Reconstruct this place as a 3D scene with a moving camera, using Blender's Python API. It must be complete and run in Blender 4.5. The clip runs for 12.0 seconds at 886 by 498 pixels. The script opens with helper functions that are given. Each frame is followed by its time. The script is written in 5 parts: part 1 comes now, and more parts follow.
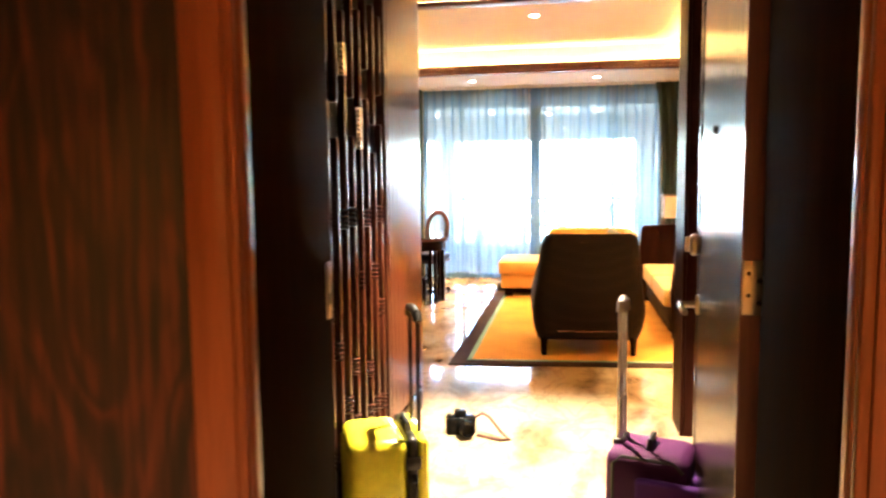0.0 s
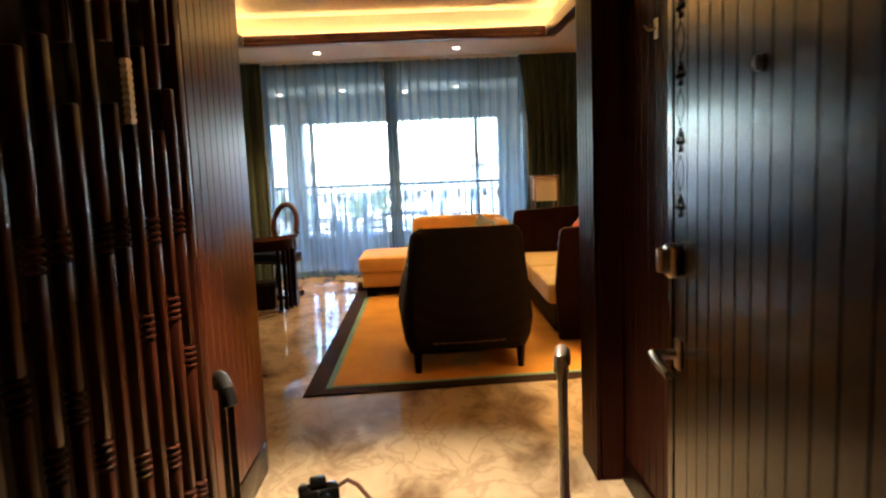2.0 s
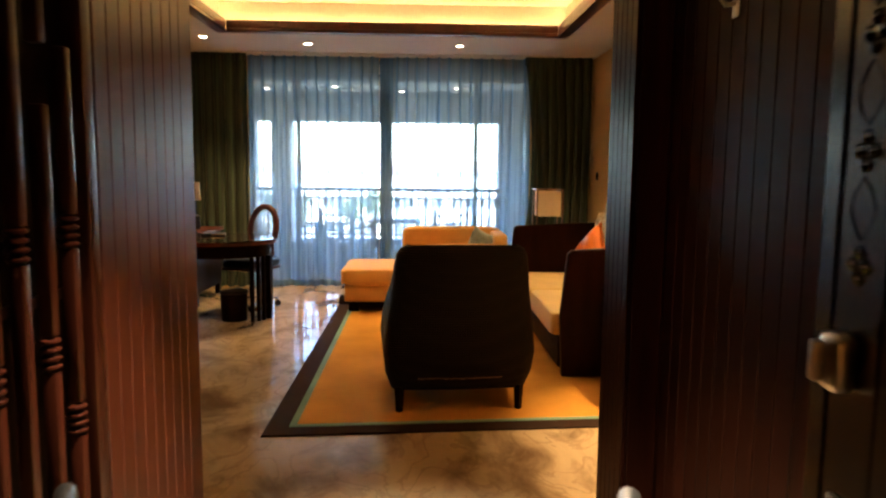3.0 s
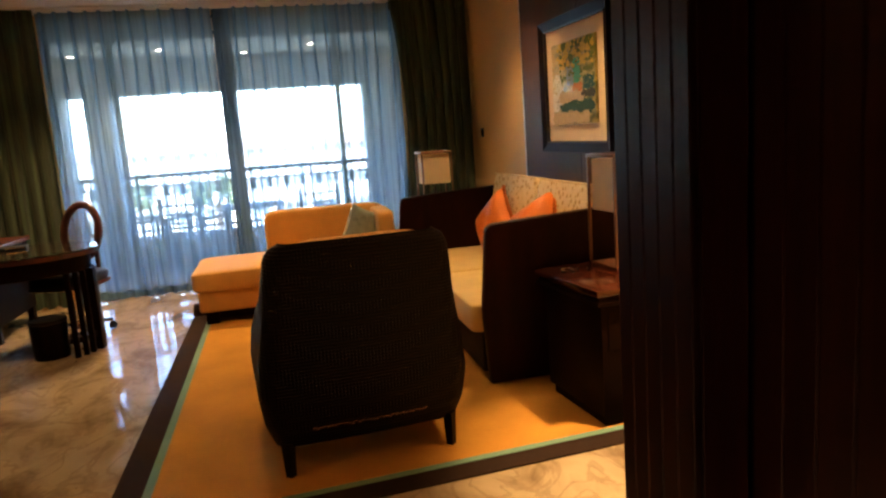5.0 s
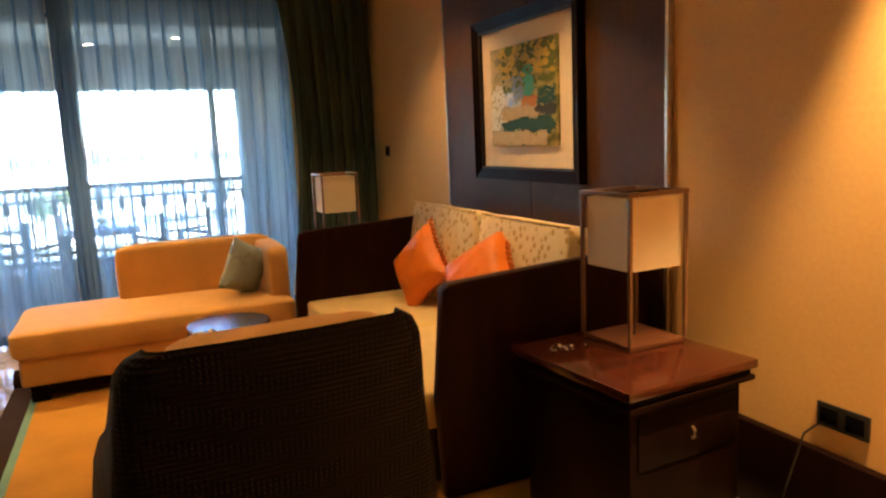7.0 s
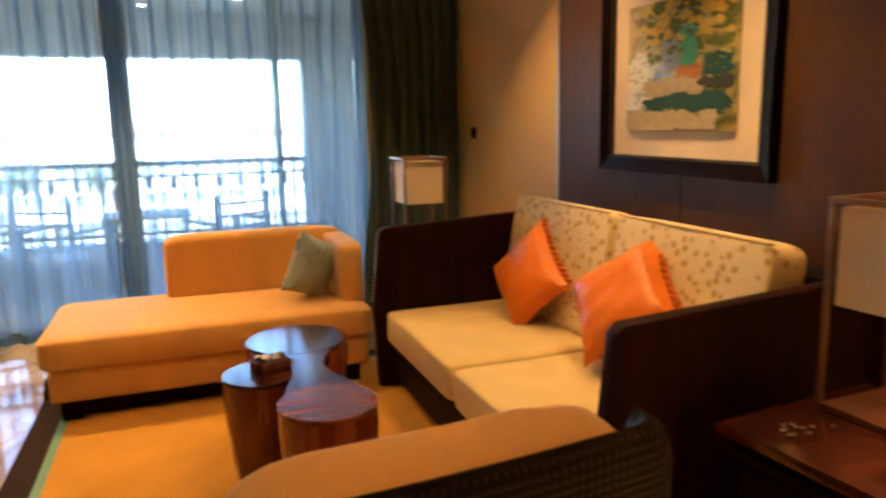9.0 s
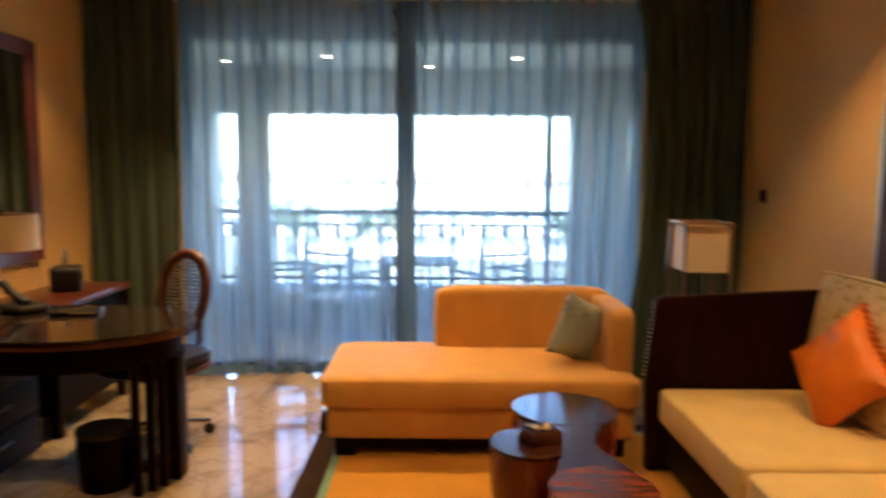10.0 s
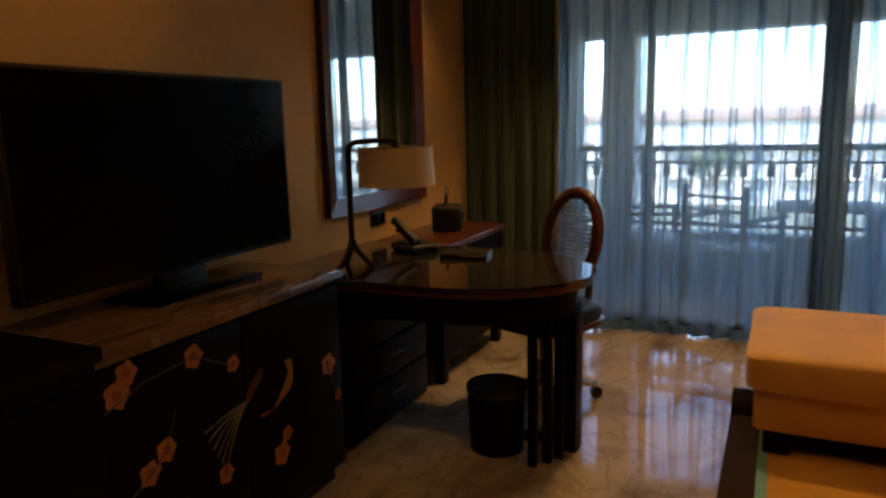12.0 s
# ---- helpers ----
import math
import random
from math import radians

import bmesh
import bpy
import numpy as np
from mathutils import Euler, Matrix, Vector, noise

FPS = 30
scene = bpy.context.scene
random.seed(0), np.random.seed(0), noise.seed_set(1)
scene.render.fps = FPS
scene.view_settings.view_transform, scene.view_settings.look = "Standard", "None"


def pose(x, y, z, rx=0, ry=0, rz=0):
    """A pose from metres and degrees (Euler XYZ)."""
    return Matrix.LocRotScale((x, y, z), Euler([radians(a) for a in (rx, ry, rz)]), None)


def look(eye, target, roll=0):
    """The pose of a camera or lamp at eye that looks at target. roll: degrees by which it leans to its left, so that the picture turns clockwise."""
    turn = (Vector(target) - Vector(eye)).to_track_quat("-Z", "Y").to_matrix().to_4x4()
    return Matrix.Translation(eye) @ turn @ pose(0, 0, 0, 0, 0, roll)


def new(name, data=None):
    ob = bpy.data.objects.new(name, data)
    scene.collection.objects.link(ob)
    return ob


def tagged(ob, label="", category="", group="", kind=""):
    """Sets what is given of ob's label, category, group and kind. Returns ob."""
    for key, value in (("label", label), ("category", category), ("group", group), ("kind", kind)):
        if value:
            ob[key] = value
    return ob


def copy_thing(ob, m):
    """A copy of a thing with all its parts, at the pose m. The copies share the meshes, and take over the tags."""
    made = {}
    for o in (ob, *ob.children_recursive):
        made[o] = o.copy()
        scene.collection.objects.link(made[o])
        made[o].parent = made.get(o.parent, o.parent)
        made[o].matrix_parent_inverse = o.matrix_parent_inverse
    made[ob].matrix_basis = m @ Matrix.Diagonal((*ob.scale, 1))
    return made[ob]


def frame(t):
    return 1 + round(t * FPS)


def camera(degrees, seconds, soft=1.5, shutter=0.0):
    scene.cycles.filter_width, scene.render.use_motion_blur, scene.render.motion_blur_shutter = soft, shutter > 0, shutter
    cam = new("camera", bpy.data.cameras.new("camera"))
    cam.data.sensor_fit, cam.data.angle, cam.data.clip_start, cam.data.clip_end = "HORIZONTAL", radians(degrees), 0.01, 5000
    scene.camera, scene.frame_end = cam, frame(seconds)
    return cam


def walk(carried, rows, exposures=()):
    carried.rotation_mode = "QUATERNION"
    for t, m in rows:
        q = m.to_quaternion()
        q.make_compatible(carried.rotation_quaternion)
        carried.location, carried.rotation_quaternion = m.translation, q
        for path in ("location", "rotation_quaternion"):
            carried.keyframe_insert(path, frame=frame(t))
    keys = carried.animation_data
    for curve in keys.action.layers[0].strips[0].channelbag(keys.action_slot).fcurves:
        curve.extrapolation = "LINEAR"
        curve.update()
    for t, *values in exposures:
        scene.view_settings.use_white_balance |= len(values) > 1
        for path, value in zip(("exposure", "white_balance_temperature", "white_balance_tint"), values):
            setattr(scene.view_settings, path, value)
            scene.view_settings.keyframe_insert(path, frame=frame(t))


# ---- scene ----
cam = camera(64.0, 12.0, soft=2.3, shutter=0.5)
PATH = [
    (0, (0.156, -0.514, 1.428), (-0.198, 1.445, 1.235), -0.6),
    (0.5, (0.188, -0.324, 1.447), (-0.04, 1.651, 1.231), -0.9),
    (1, (0.156, -0.112, 1.422), (-0.021, 1.86, 1.144), -1.1),
    (1.5, (0.061, 0.195, 1.44), (0.079, 2.178, 1.183), -4.4),
    (2, (0.055, 0.499, 1.432), (0.095, 2.483, 1.186), -2.3),
    (2.5, (0.066, 0.829, 1.438), (0.103, 2.817, 1.223), 0.3),
    (4.5, (0.054, 2.038, 1.384), (0.342, 3.991, 1.066), -3.5),
    (5, (0.021, 2.308, 1.383), (0.456, 4.233, 1.059), -4.1),
    (5.5, (0.041, 2.603, 1.419), (0.48, 4.527, 1.096), -0.8),
    (6, (0.073, 2.917, 1.413), (0.681, 4.806, 1.166), -0.6),
    (6.5, (0.043, 3.182, 1.437), (0.795, 5.013, 1.154), -3.0),
    (8.5, (-0.04, 4.131, 1.431), (0.837, 5.9, 1.109), -0.3),
    (9, (0.015, 4.311, 1.425), (0.69, 6.162, 1.076), -1.1),
    (9.5, (-0.027, 4.397, 1.439), (0.42, 6.326, 1.154), -0.3),
    (10, (-0.104, 4.486, 1.461), (-0.09, 6.476, 1.259), 0.5),
    (10.5, (-0.157, 4.512, 1.451), (-0.45, 6.483, 1.273), 0.9),
    (11, (-0.338, 4.662, 1.415), (-0.815, 6.594, 1.22), -0.8),
    (11.5, (-0.536, 4.817, 1.365), (-1.246, 6.669, 1.109), -2.4),
    (12, (-0.627, 5.053, 1.373), (-1.473, 6.831, 1.022), -1.4),
]
EXPOSURES = [(0, 6.15), (0.5, 5.2), (1, 4.85), (1.5, 4.45), (2, 4.25), (2.5, 4.15), (4.5, 3.9), (5.5, 3.85), (6.5, 3.9), (8.5, 4.25), (9, 4.2), (9.5, 4.25), (10, 3.95),
             (10.5, 3.55), (11, 3.12), (11.5, 2.60), (12, 2.46)]
walk(cam, [(t, look(eye, target, roll)) for t, eye, target, roll in PATH], [(t, stops, 6000 if t < 10.2 else 6250, 10) for t, stops in EXPOSURES])

# ---- sky, sun and lamps ----
world = bpy.data.worlds.new("hazy_sky")
scene.world = world
world.use_nodes = True
wn = world.node_tree.nodes
sky = wn.new("ShaderNodeTexSky")
sky.sky_type, sky.sun_disc = "NISHITA", False
sky.sun_elevation, sky.sun_rotation = radians(48), radians(160)
sky.air_density, sky.dust_density = 1.0, 0.8
world.node_tree.links.new(sky.outputs["Color"], wn["Background"].inputs["Color"])
wn["Background"].inputs["Strength"].default_value = 0.15

WARM = (1.0, 0.58, 0.22)


def lamp(kind, name, m, power, colour, **settings):
    data = bpy.data.lights.new(name, kind)
    data.energy, data.color = power, colour
    ob = new(name, data)
    ob.matrix_world = m
    return data


sun = lamp("SUN", "sun", pose(0, -20, 30, 42, 0, 20), 2.0, (1.0, 0.93, 0.82))
sun.angle = radians(3)

# Each downlight: place, power, cone.
# Unseen ones at (1.45, 7.70) and (-2.15, 6.4) are added to brighten the walls.
DOWNLIGHTS = [(-1.13, 8.87, 2.72, 18.0, 95), (0.47, 8.87, 2.72, 4.0, 95), (-2.13, 8.55, 2.72, 4.0, 95), (1.90, 4.50, 2.72, 54.0, 62), (1.50, 6.35, 2.72, 8.0, 80),
              (1.45, 7.70, 2.72, 15.0, 110), (-0.20, 6.45, 2.955, 5.0, 100), (-0.05, 2.75, 2.50, 43.0, 65), (-2.15, 6.4, 2.72, 1.6, 90)]
for x, y, z, power, cone in DOWNLIGHTS:
    d = lamp("SPOT", "downlight_beam", pose(x, y, z - 0.03), power, (1.0, 0.74, 0.46) if y < 3 else WARM)
    d.spot_size, d.spot_blend, d.shadow_soft_size = radians(cone), 0.6, 0.04
# Unseen spots without fixtures, added to light the casing and veneer.
for x in (-0.9, 0.9):
    d = lamp("SPOT", "corridor_fill", pose(x, -1.4, 2.5), 3.9, (1.0, 0.6, 0.3))
    d.spot_size, d.spot_blend, d.shadow_soft_size = radians(120), 0.6, 0.05


# ---- materials ----
def node_material(name):
    m = bpy.data.materials.new(name)
    m.use_nodes = True
    return m, m.node_tree.nodes, m.node_tree.links, m.node_tree.nodes["Principled BSDF"]


def ramp(nodes, stops):
    r = nodes.new("ShaderNodeValToRGB")
    while len(r.color_ramp.elements) < len(stops):
        r.color_ramp.elements.new(0.5)
    for e, (p, c) in zip(r.color_ramp.elements, stops):
        e.position, e.color = p, (*c, 1)
    return r


def shade(c, k):
    return tuple(min(1, v * k) for v in c)


def coords(nodes, links, scale, rot=(0, 0, 0)):
    tc, mp = nodes.new("ShaderNodeTexCoord"), nodes.new("ShaderNodeMapping")
    mp.inputs["Scale"].default_value = scale
    mp.inputs["Rotation"].default_value = rot
    links.new(tc.outputs["Object"], mp.inputs["Vector"])
    return mp.outputs["Vector"]


def bump(nodes, links, bsdf, height, strength, distance):
    b = nodes.new("ShaderNodeBump")
    b.inputs["Strength"].default_value, b.inputs["Distance"].default_value = strength, distance
    links.new(height, b.inputs["Height"])
    links.new(b.outputs["Normal"], bsdf.inputs["Normal"])


def surface(name, colour, rough=0.5, scale=(6, 6, 6), spread=0.25, fine=60, metal=0.0, relief=0.15, coat=0.0, sheen=0.0, rot=(0, 0, 0), distort=0.0, spec=0.5):
    """Colour with broad variation, fine grain and relief."""
    m, n, l, b = node_material(name)
    v = coords(n, l, scale, rot)
    broad = n.new("ShaderNodeTexNoise")
    broad.inputs["Scale"].default_value, broad.inputs["Detail"].default_value, broad.inputs["Distortion"].default_value = 1.0, 6, distort
    grain = n.new("ShaderNodeTexNoise")
    grain.inputs["Scale"].default_value, grain.inputs["Detail"].default_value = fine / 6, 3
    l.new(v, broad.inputs["Vector"]), l.new(v, grain.inputs["Vector"])
    r = ramp(n, [(0.3, shade(colour, 1 - spread)), (0.7, shade(colour, 1 + spread))])
    l.new(broad.outputs["Fac"], r.inputs["Fac"])
    mix = n.new("ShaderNodeMixRGB")
    mix.blend_type, mix.inputs["Fac"].default_value = "OVERLAY", 0.35 if spread > 0.08 else 0.12
    l.new(r.outputs["Color"], mix.inputs["Color1"]), l.new(grain.outputs["Fac"], mix.inputs["Color2"])
    l.new(mix.outputs["Color"], b.inputs["Base Color"])
    rr = n.new("ShaderNodeMapRange")
    rr.inputs["To Min"].default_value, rr.inputs["To Max"].default_value = max(0.02, rough * 0.8), min(1, rough * 1.25)
    l.new(broad.outputs["Fac"], rr.inputs["Value"]), l.new(rr.outputs["Result"], b.inputs["Roughness"])
    b.inputs["Metallic"].default_value, b.inputs["Coat Weight"].default_value, b.inputs["Sheen Weight"].default_value = metal, coat, sheen
    b.inputs["Coat Roughness"].default_value = 0.12
    b.inputs["Specular IOR Level"].default_value = spec
    if relief:
        bump(n, l, b, grain.outputs["Fac"], relief, 0.002)
    return m


def weave(name, colour, second, size, rough=0.8, depth=0.004, rot=(0, 0, 0), mix_scale=3.0):
    """Cloth or rattan with crossing threads."""
    m, n, l, b = node_material(name)
    v = coords(n, l, (1, 1, 1), rot)
    waves = []
    for axis in ("X", "Z"):
        w = n.new("ShaderNodeTexWave")
        w.bands_direction = axis
        w.inputs["Scale"].default_value, w.inputs["Distortion"].default_value = size, 0.6
        l.new(v, w.inputs["Vector"])
        waves.append(w)
    y = n.new("ShaderNodeTexWave")
    y.bands_direction, y.inputs["Scale"].default_value, y.inputs["Distortion"].default_value = "Y", size, 0.6
    l.new(v, y.inputs["Vector"])
    mx = n.new("ShaderNodeMath")
    mx.operation = "MAXIMUM"
    l.new(waves[0].outputs["Fac"], mx.inputs[0]), l.new(y.outputs["Fac"], mx.inputs[1])
    mul = n.new("ShaderNodeMath")
    mul.operation = "MULTIPLY"
    l.new(mx.outputs[0], mul.inputs[0]), l.new(waves[1].outputs["Fac"], mul.inputs[1])
    no = n.new("ShaderNodeTexNoise")
    no.inputs["Scale"].default_value, no.inputs["Detail"].default_value = mix_scale, 5
    l.new(v, no.inputs["Vector"])
    r = ramp(n, [(0.0, second), (1.0, colour)])
    l.new(mul.outputs[0], r.inputs["Fac"])
    mix = n.new("ShaderNodeMixRGB")
    mix.blend_type, mix.inputs["Fac"].default_value = "OVERLAY", 0.3
    l.new(r.outputs["Color"], mix.inputs["Color1"]), l.new(no.outputs["Fac"], mix.inputs["Color2"])
    l.new(mix.outputs["Color"], b.inputs["Base Color"])
    b.inputs["Roughness"].default_value = rough
    b.inputs["Specular IOR Level"].default_value = 0.14
    bump(n, l, b, mul.outputs[0], 0.5, depth)
    return m


def marble(name, stops, scale, rough, vein, stretch=(1, 1, 1)):
    m, n, l, b = node_material(name)
    v = coords(n, l, stretch)
    a = n.new("ShaderNodeTexNoise")
    a.inputs["Scale"].default_value, a.inputs["Detail"].default_value, a.inputs["Roughness"].default_value, a.inputs["Distortion"].default_value = scale, 9, 0.58, 0.6
    l.new(v, a.inputs["Vector"])
    r = ramp(n, stops)
    l.new(a.outputs["Fac"], r.inputs["Fac"])
    c = n.new("ShaderNodeTexNoise")
    c.inputs["Scale"].default_value, c.inputs["Detail"].default_value, c.inputs["Distortion"].default_value = scale * 1.6, 5, 0.9
    l.new(v, c.inputs["Vector"])
    line = ramp(n, [(0.46, (1, 1, 1)), (0.5, (0, 0, 0)), (0.515, (1, 1, 1))])
    l.new(c.outputs["Fac"], line.inputs["Fac"])
    mix = n.new("ShaderNodeMixRGB")
    mix.inputs["Color1"].default_value = (*vein, 1)
    soft = n.new("ShaderNodeMath")
    soft.operation, soft.inputs[1].default_value, soft.inputs[0].default_value = "MAXIMUM", 0.72, 0
    l.new(line.outputs["Color"], soft.inputs[0]), l.new(soft.outputs[0], mix.inputs["Fac"]), l.new(r.outputs["Color"], mix.inputs["Color2"])
    l.new(mix.outputs["Color"], b.inputs["Base Color"])
    b.inputs["Roughness"].default_value = rough
    return m


def plain(name, colour, rough=0.4, metal=0.0, emit=0.0, coat=0.0):
    m, n, l, b = node_material(name)
    no = n.new("ShaderNodeTexNoise")
    no.inputs["Scale"].default_value = 25
    l.new(coords(n, l, (1, 1, 1)), no.inputs["Vector"])
    r = ramp(n, [(0.3, shade(colour, 0.9)), (0.7, shade(colour, 1.08))])
    l.new(no.outputs["Fac"], r.inputs["Fac"]), l.new(r.outputs["Color"], b.inputs["Base Color"])
    b.inputs["Roughness"].default_value, b.inputs["Metallic"].default_value, b.inputs["Coat Weight"].default_value = rough, metal, coat
    if emit:
        b.inputs["Emission Color"].default_value = (*colour, 1)
        b.inputs["Emission Strength"].default_value = emit
    return m


def cloth_through(name, colour, clear, glow):
    """Thin cloth: part open weave, part lit from behind."""
    m, n, l, b = node_material(name)
    out = n["Material Output"]
    tr, tl, df = n.new("ShaderNodeBsdfTransparent"), n.new("ShaderNodeBsdfTranslucent"), n.new("ShaderNodeBsdfDiffuse")
    no = n.new("ShaderNodeTexNoise")
    no.inputs["Scale"].default_value = 1.0
    l.new(coords(n, l, (30, 30, 0.6)), no.inputs["Vector"])
    r = ramp(n, [(0.3, shade(colour, 0.8)), (0.7, shade(colour, 1.15))])
    l.new(no.outputs["Fac"], r.inputs["Fac"])
    l.new(r.outputs["Color"], tl.inputs["Color"]), l.new(r.outputs["Color"], df.inputs["Color"])
    tr.inputs["Color"].default_value = (*[0.5 + 0.5 * c for c in colour], 1)
    a, c = n.new("ShaderNodeMixShader"), n.new("ShaderNodeMixShader")
    a.inputs["Fac"].default_value, c.inputs["Fac"].default_value = glow, clear
    l.new(df.outputs[0], a.inputs[1]), l.new(tl.outputs[0], a.inputs[2])
    l.new(a.outputs[0], c.inputs[1]), l.new(tr.outputs[0], c.inputs[2])
    l.new(c.outputs[0], out.inputs["Surface"])
    n.remove(b)
    return m


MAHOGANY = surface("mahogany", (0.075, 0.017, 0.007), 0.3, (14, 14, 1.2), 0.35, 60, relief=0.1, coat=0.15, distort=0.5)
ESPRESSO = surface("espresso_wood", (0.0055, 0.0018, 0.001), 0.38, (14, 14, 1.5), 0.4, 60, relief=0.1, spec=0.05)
DOORWOOD = surface("door_wood", (0.013, 0.004, 0.0018), 0.21, (20, 20, 1.0), 0.35, 60, relief=0.06, spec=0.32)
LATTICE = surface("lattice_wood", (0.034, 0.008, 0.004), 0.28, (16, 16, 1.5), 0.35, 60, relief=0.1, spec=0.3)
REVEAL = surface("reveal_wood", (0.015, 0.0056, 0.0018), 0.7, (20, 20, 1.2), 0.3, 60, relief=0.08, spec=0.005)
# Foyer wood with the sheen left out, for the dimly lit right side.
PLANK_SHADED = surface("plank_wood_shaded", (0.020, 0.005, 0.0025), 0.4, (20, 20, 1.0), 0.35, 60, relief=0.12, spec=0.06)
SOFA_WOOD = surface("sofa_panel_wood", (0.017, 0.004, 0.002), 0.42, (12, 12, 2), 0.35, 60, relief=0.08, spec=0.08)
CASING = surface("casing_wood", (0.27, 0.075, 0.026), 0.35, (25, 25, 1.2), 0.25, 60, relief=0.1, coat=0.3)
ROSEWOOD_TOP = surface("rosewood_top", (0.034, 0.007, 0.0028), 0.16, (3, 30, 3), 0.5, 40, relief=0.03, coat=0.3, distort=0.4)
DRUM_WOOD = surface("drum_veneer", (0.17, 0.032, 0.010), 0.26, (12, 12, 1.6), 0.22, 60, relief=0.06, coat=0.25, distort=0.6)
# Chevron veneer with a reddish reflection put into its lighter colour.
CHEVRON_LIT = surface("chevron_veneer_lit", (0.13, 0.036, 0.018), 0.15, (4, 26, 4), 0.5, 40, relief=0.02, coat=0.3, rot=(0, 0, 0.8), distort=0.5)
PANEL = surface("wall_panel_wood", (0.060, 0.025, 0.010), 0.5, (4, 4, 1), 0.2, 90, relief=0.08, spec=0.2)
PAINT = surface("wall_paint", (0.60, 0.365, 0.12), 0.7, (2, 2, 2), 0.05, 160, relief=0.06)
CEILING_WHITE = surface("ceiling_paint", (0.62, 0.57, 0.48), 0.8, (2, 2, 2), 0.04, 160, relief=0.05)
CHAISE_CLOTH = surface("gold_cloth", (0.58, 0.31, 0.072), 0.85, (5, 5, 5), 0.10, 700, relief=0.25, sheen=0.3, spec=0.2)
CREAM_CLOTH = surface("cream_cloth", (0.63, 0.465, 0.18), 0.8, (5, 5, 5), 0.08, 700, relief=0.2, sheen=0.2, spec=0.2)
ORANGE_SATIN = surface("orange_satin", (0.64, 0.165, 0.005), 0.36, (7, 7, 7), 0.12, 300, relief=0.25, spec=0.28)
GREY_SATIN = surface("grey_green_satin", (0.27, 0.33, 0.32), 0.28, (7, 7, 7), 0.12, 300, relief=0.2)
RUG_GOLD = weave("rug_gold", (0.66, 0.35, 0.055), (0.46, 0.22, 0.03), 60, 0.95, 0.003)
RUG_TEAL = weave("rug_teal", (0.20, 0.36, 0.30), (0.12, 0.24, 0.20), 60, 0.95, 0.003)
RUG_BROWN = weave("rug_brown", (0.05, 0.028, 0.018), (0.025, 0.014, 0.01), 60, 0.95, 0.003)
RATTAN = weave("dark_rattan", (0.013, 0.0055, 0.0028), (0.002, 0.001, 0.0006), 22, 0.55, 0.010)
DRAPE_CLOTH = surface("green_drape", (0.023, 0.040, 0.023), 0.8, (34, 34, 0.3), 0.75, 500, relief=0.15, sheen=0.15)
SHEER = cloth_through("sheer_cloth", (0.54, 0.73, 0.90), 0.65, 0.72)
# Same cloth, doubled: the shade between layers is put into darker blues.
SHEER_FOLD_SHADE = cloth_through("sheer_fold_shade", (0.26, 0.42, 0.60), 0.42, 0.5)
SHEER_DENSE_SHADE = cloth_through("sheer_double_shade", (0.13, 0.23, 0.35), 0.06, 0.25)
FLOOR_MARBLE = marble("floor_marble", [(0.30, (0.14, 0.092, 0.052)), (0.40, (0.26, 0.19, 0.118)), (0.50, (0.40, 0.315, 0.205)), (0.62, (0.46, 0.365, 0.24)), (0.76, (0.31, 0.23, 0.145))], 1.9, 0.06, (0.15, 0.095, 0.052), (1.5, 0.9, 1))
TOP_MARBLE = marble("console_marble", [(0.30, (0.04, 0.016, 0.007)), (0.5, (0.17, 0.095, 0.045)), (0.7, (0.07, 0.03, 0.014))], 2.2, 0.10, (0.34, 0.25, 0.15), (7, 1, 1))
CHROME = plain("chrome", (0.75, 0.74, 0.72), 0.12, 1.0)
NICKEL = plain("satin_nickel", (0.62, 0.56, 0.45), 0.3, 1.0)
BRONZE = plain("dark_bronze", (0.04, 0.03, 0.025), 0.4, 0.8)
SILVER = plain("brushed_aluminium", (0.82, 0.82, 0.84), 0.38, 0.8)
BLACK = plain("black_plastic", (0.006, 0.0055, 0.0055), 0.42)
BLACK_GLOSS = surface("black_gloss", (0.003, 0.003, 0.003), 0.16, (5, 5, 5), 0.1, 60, relief=0, spec=0.05)
SHADE_CLOTH = surface("lamp_shade_cloth", (0.72, 0.58, 0.38), 0.85, (6, 6, 6), 0.05, 600, relief=0.2)
LAMP_BASE = surface("lamp_base_wood", (0.09, 0.032, 0.013), 0.35, (10, 10, 2), 0.2, 60, relief=0.05)
LAMP_WOOD = surface("lamp_frame_wood", (0.16, 0.08, 0.035), 0.35, (10, 10, 2), 0.2, 60, relief=0.05)
GLOW = plain("cove_strip", (1.0, 0.62, 0.22), 0.5, 0.0, 2.5)
BULB = plain("downlight_bulb", (1.0, 0.80, 0.52), 0.5, 0.0, 2.0)
MIRROR = plain("mirror_glass", (0.86, 0.88, 0.87), 0.015, 1.0)
YELLOW_SHELL = plain("yellow_shell", (0.70, 0.66, 0.03), 0.18, 0.0, 0.0, 0.5)
PURPLE_CLOTH = weave("purple_nylon", (0.10, 0.022, 0.24), (0.06, 0.012, 0.15), 150, 0.6, 0.001)
MAROON_CLOTH = weave("maroon_nylon", (0.075, 0.012, 0.085), (0.04, 0.006, 0.045), 150, 0.6, 0.001)
CANE = plain("cane_web", (0.22, 0.17, 0.12), 0.6)
FRAME_METAL = plain("window_frame_metal", (0.022, 0.025, 0.03), 0.5, 0.3)
STONE_PALE = surface("balcony_stone", (0.55, 0.54, 0.51), 0.8, (2, 2, 2), 0.10, 120)
# Far hotel colours are paled to carry the haze in front of them.
HAZY_FACADE = surface("hazy_facade_plaster", (0.62, 0.60, 0.57), 0.9, (0.2, 0.2, 0.2), 0.08, 60)
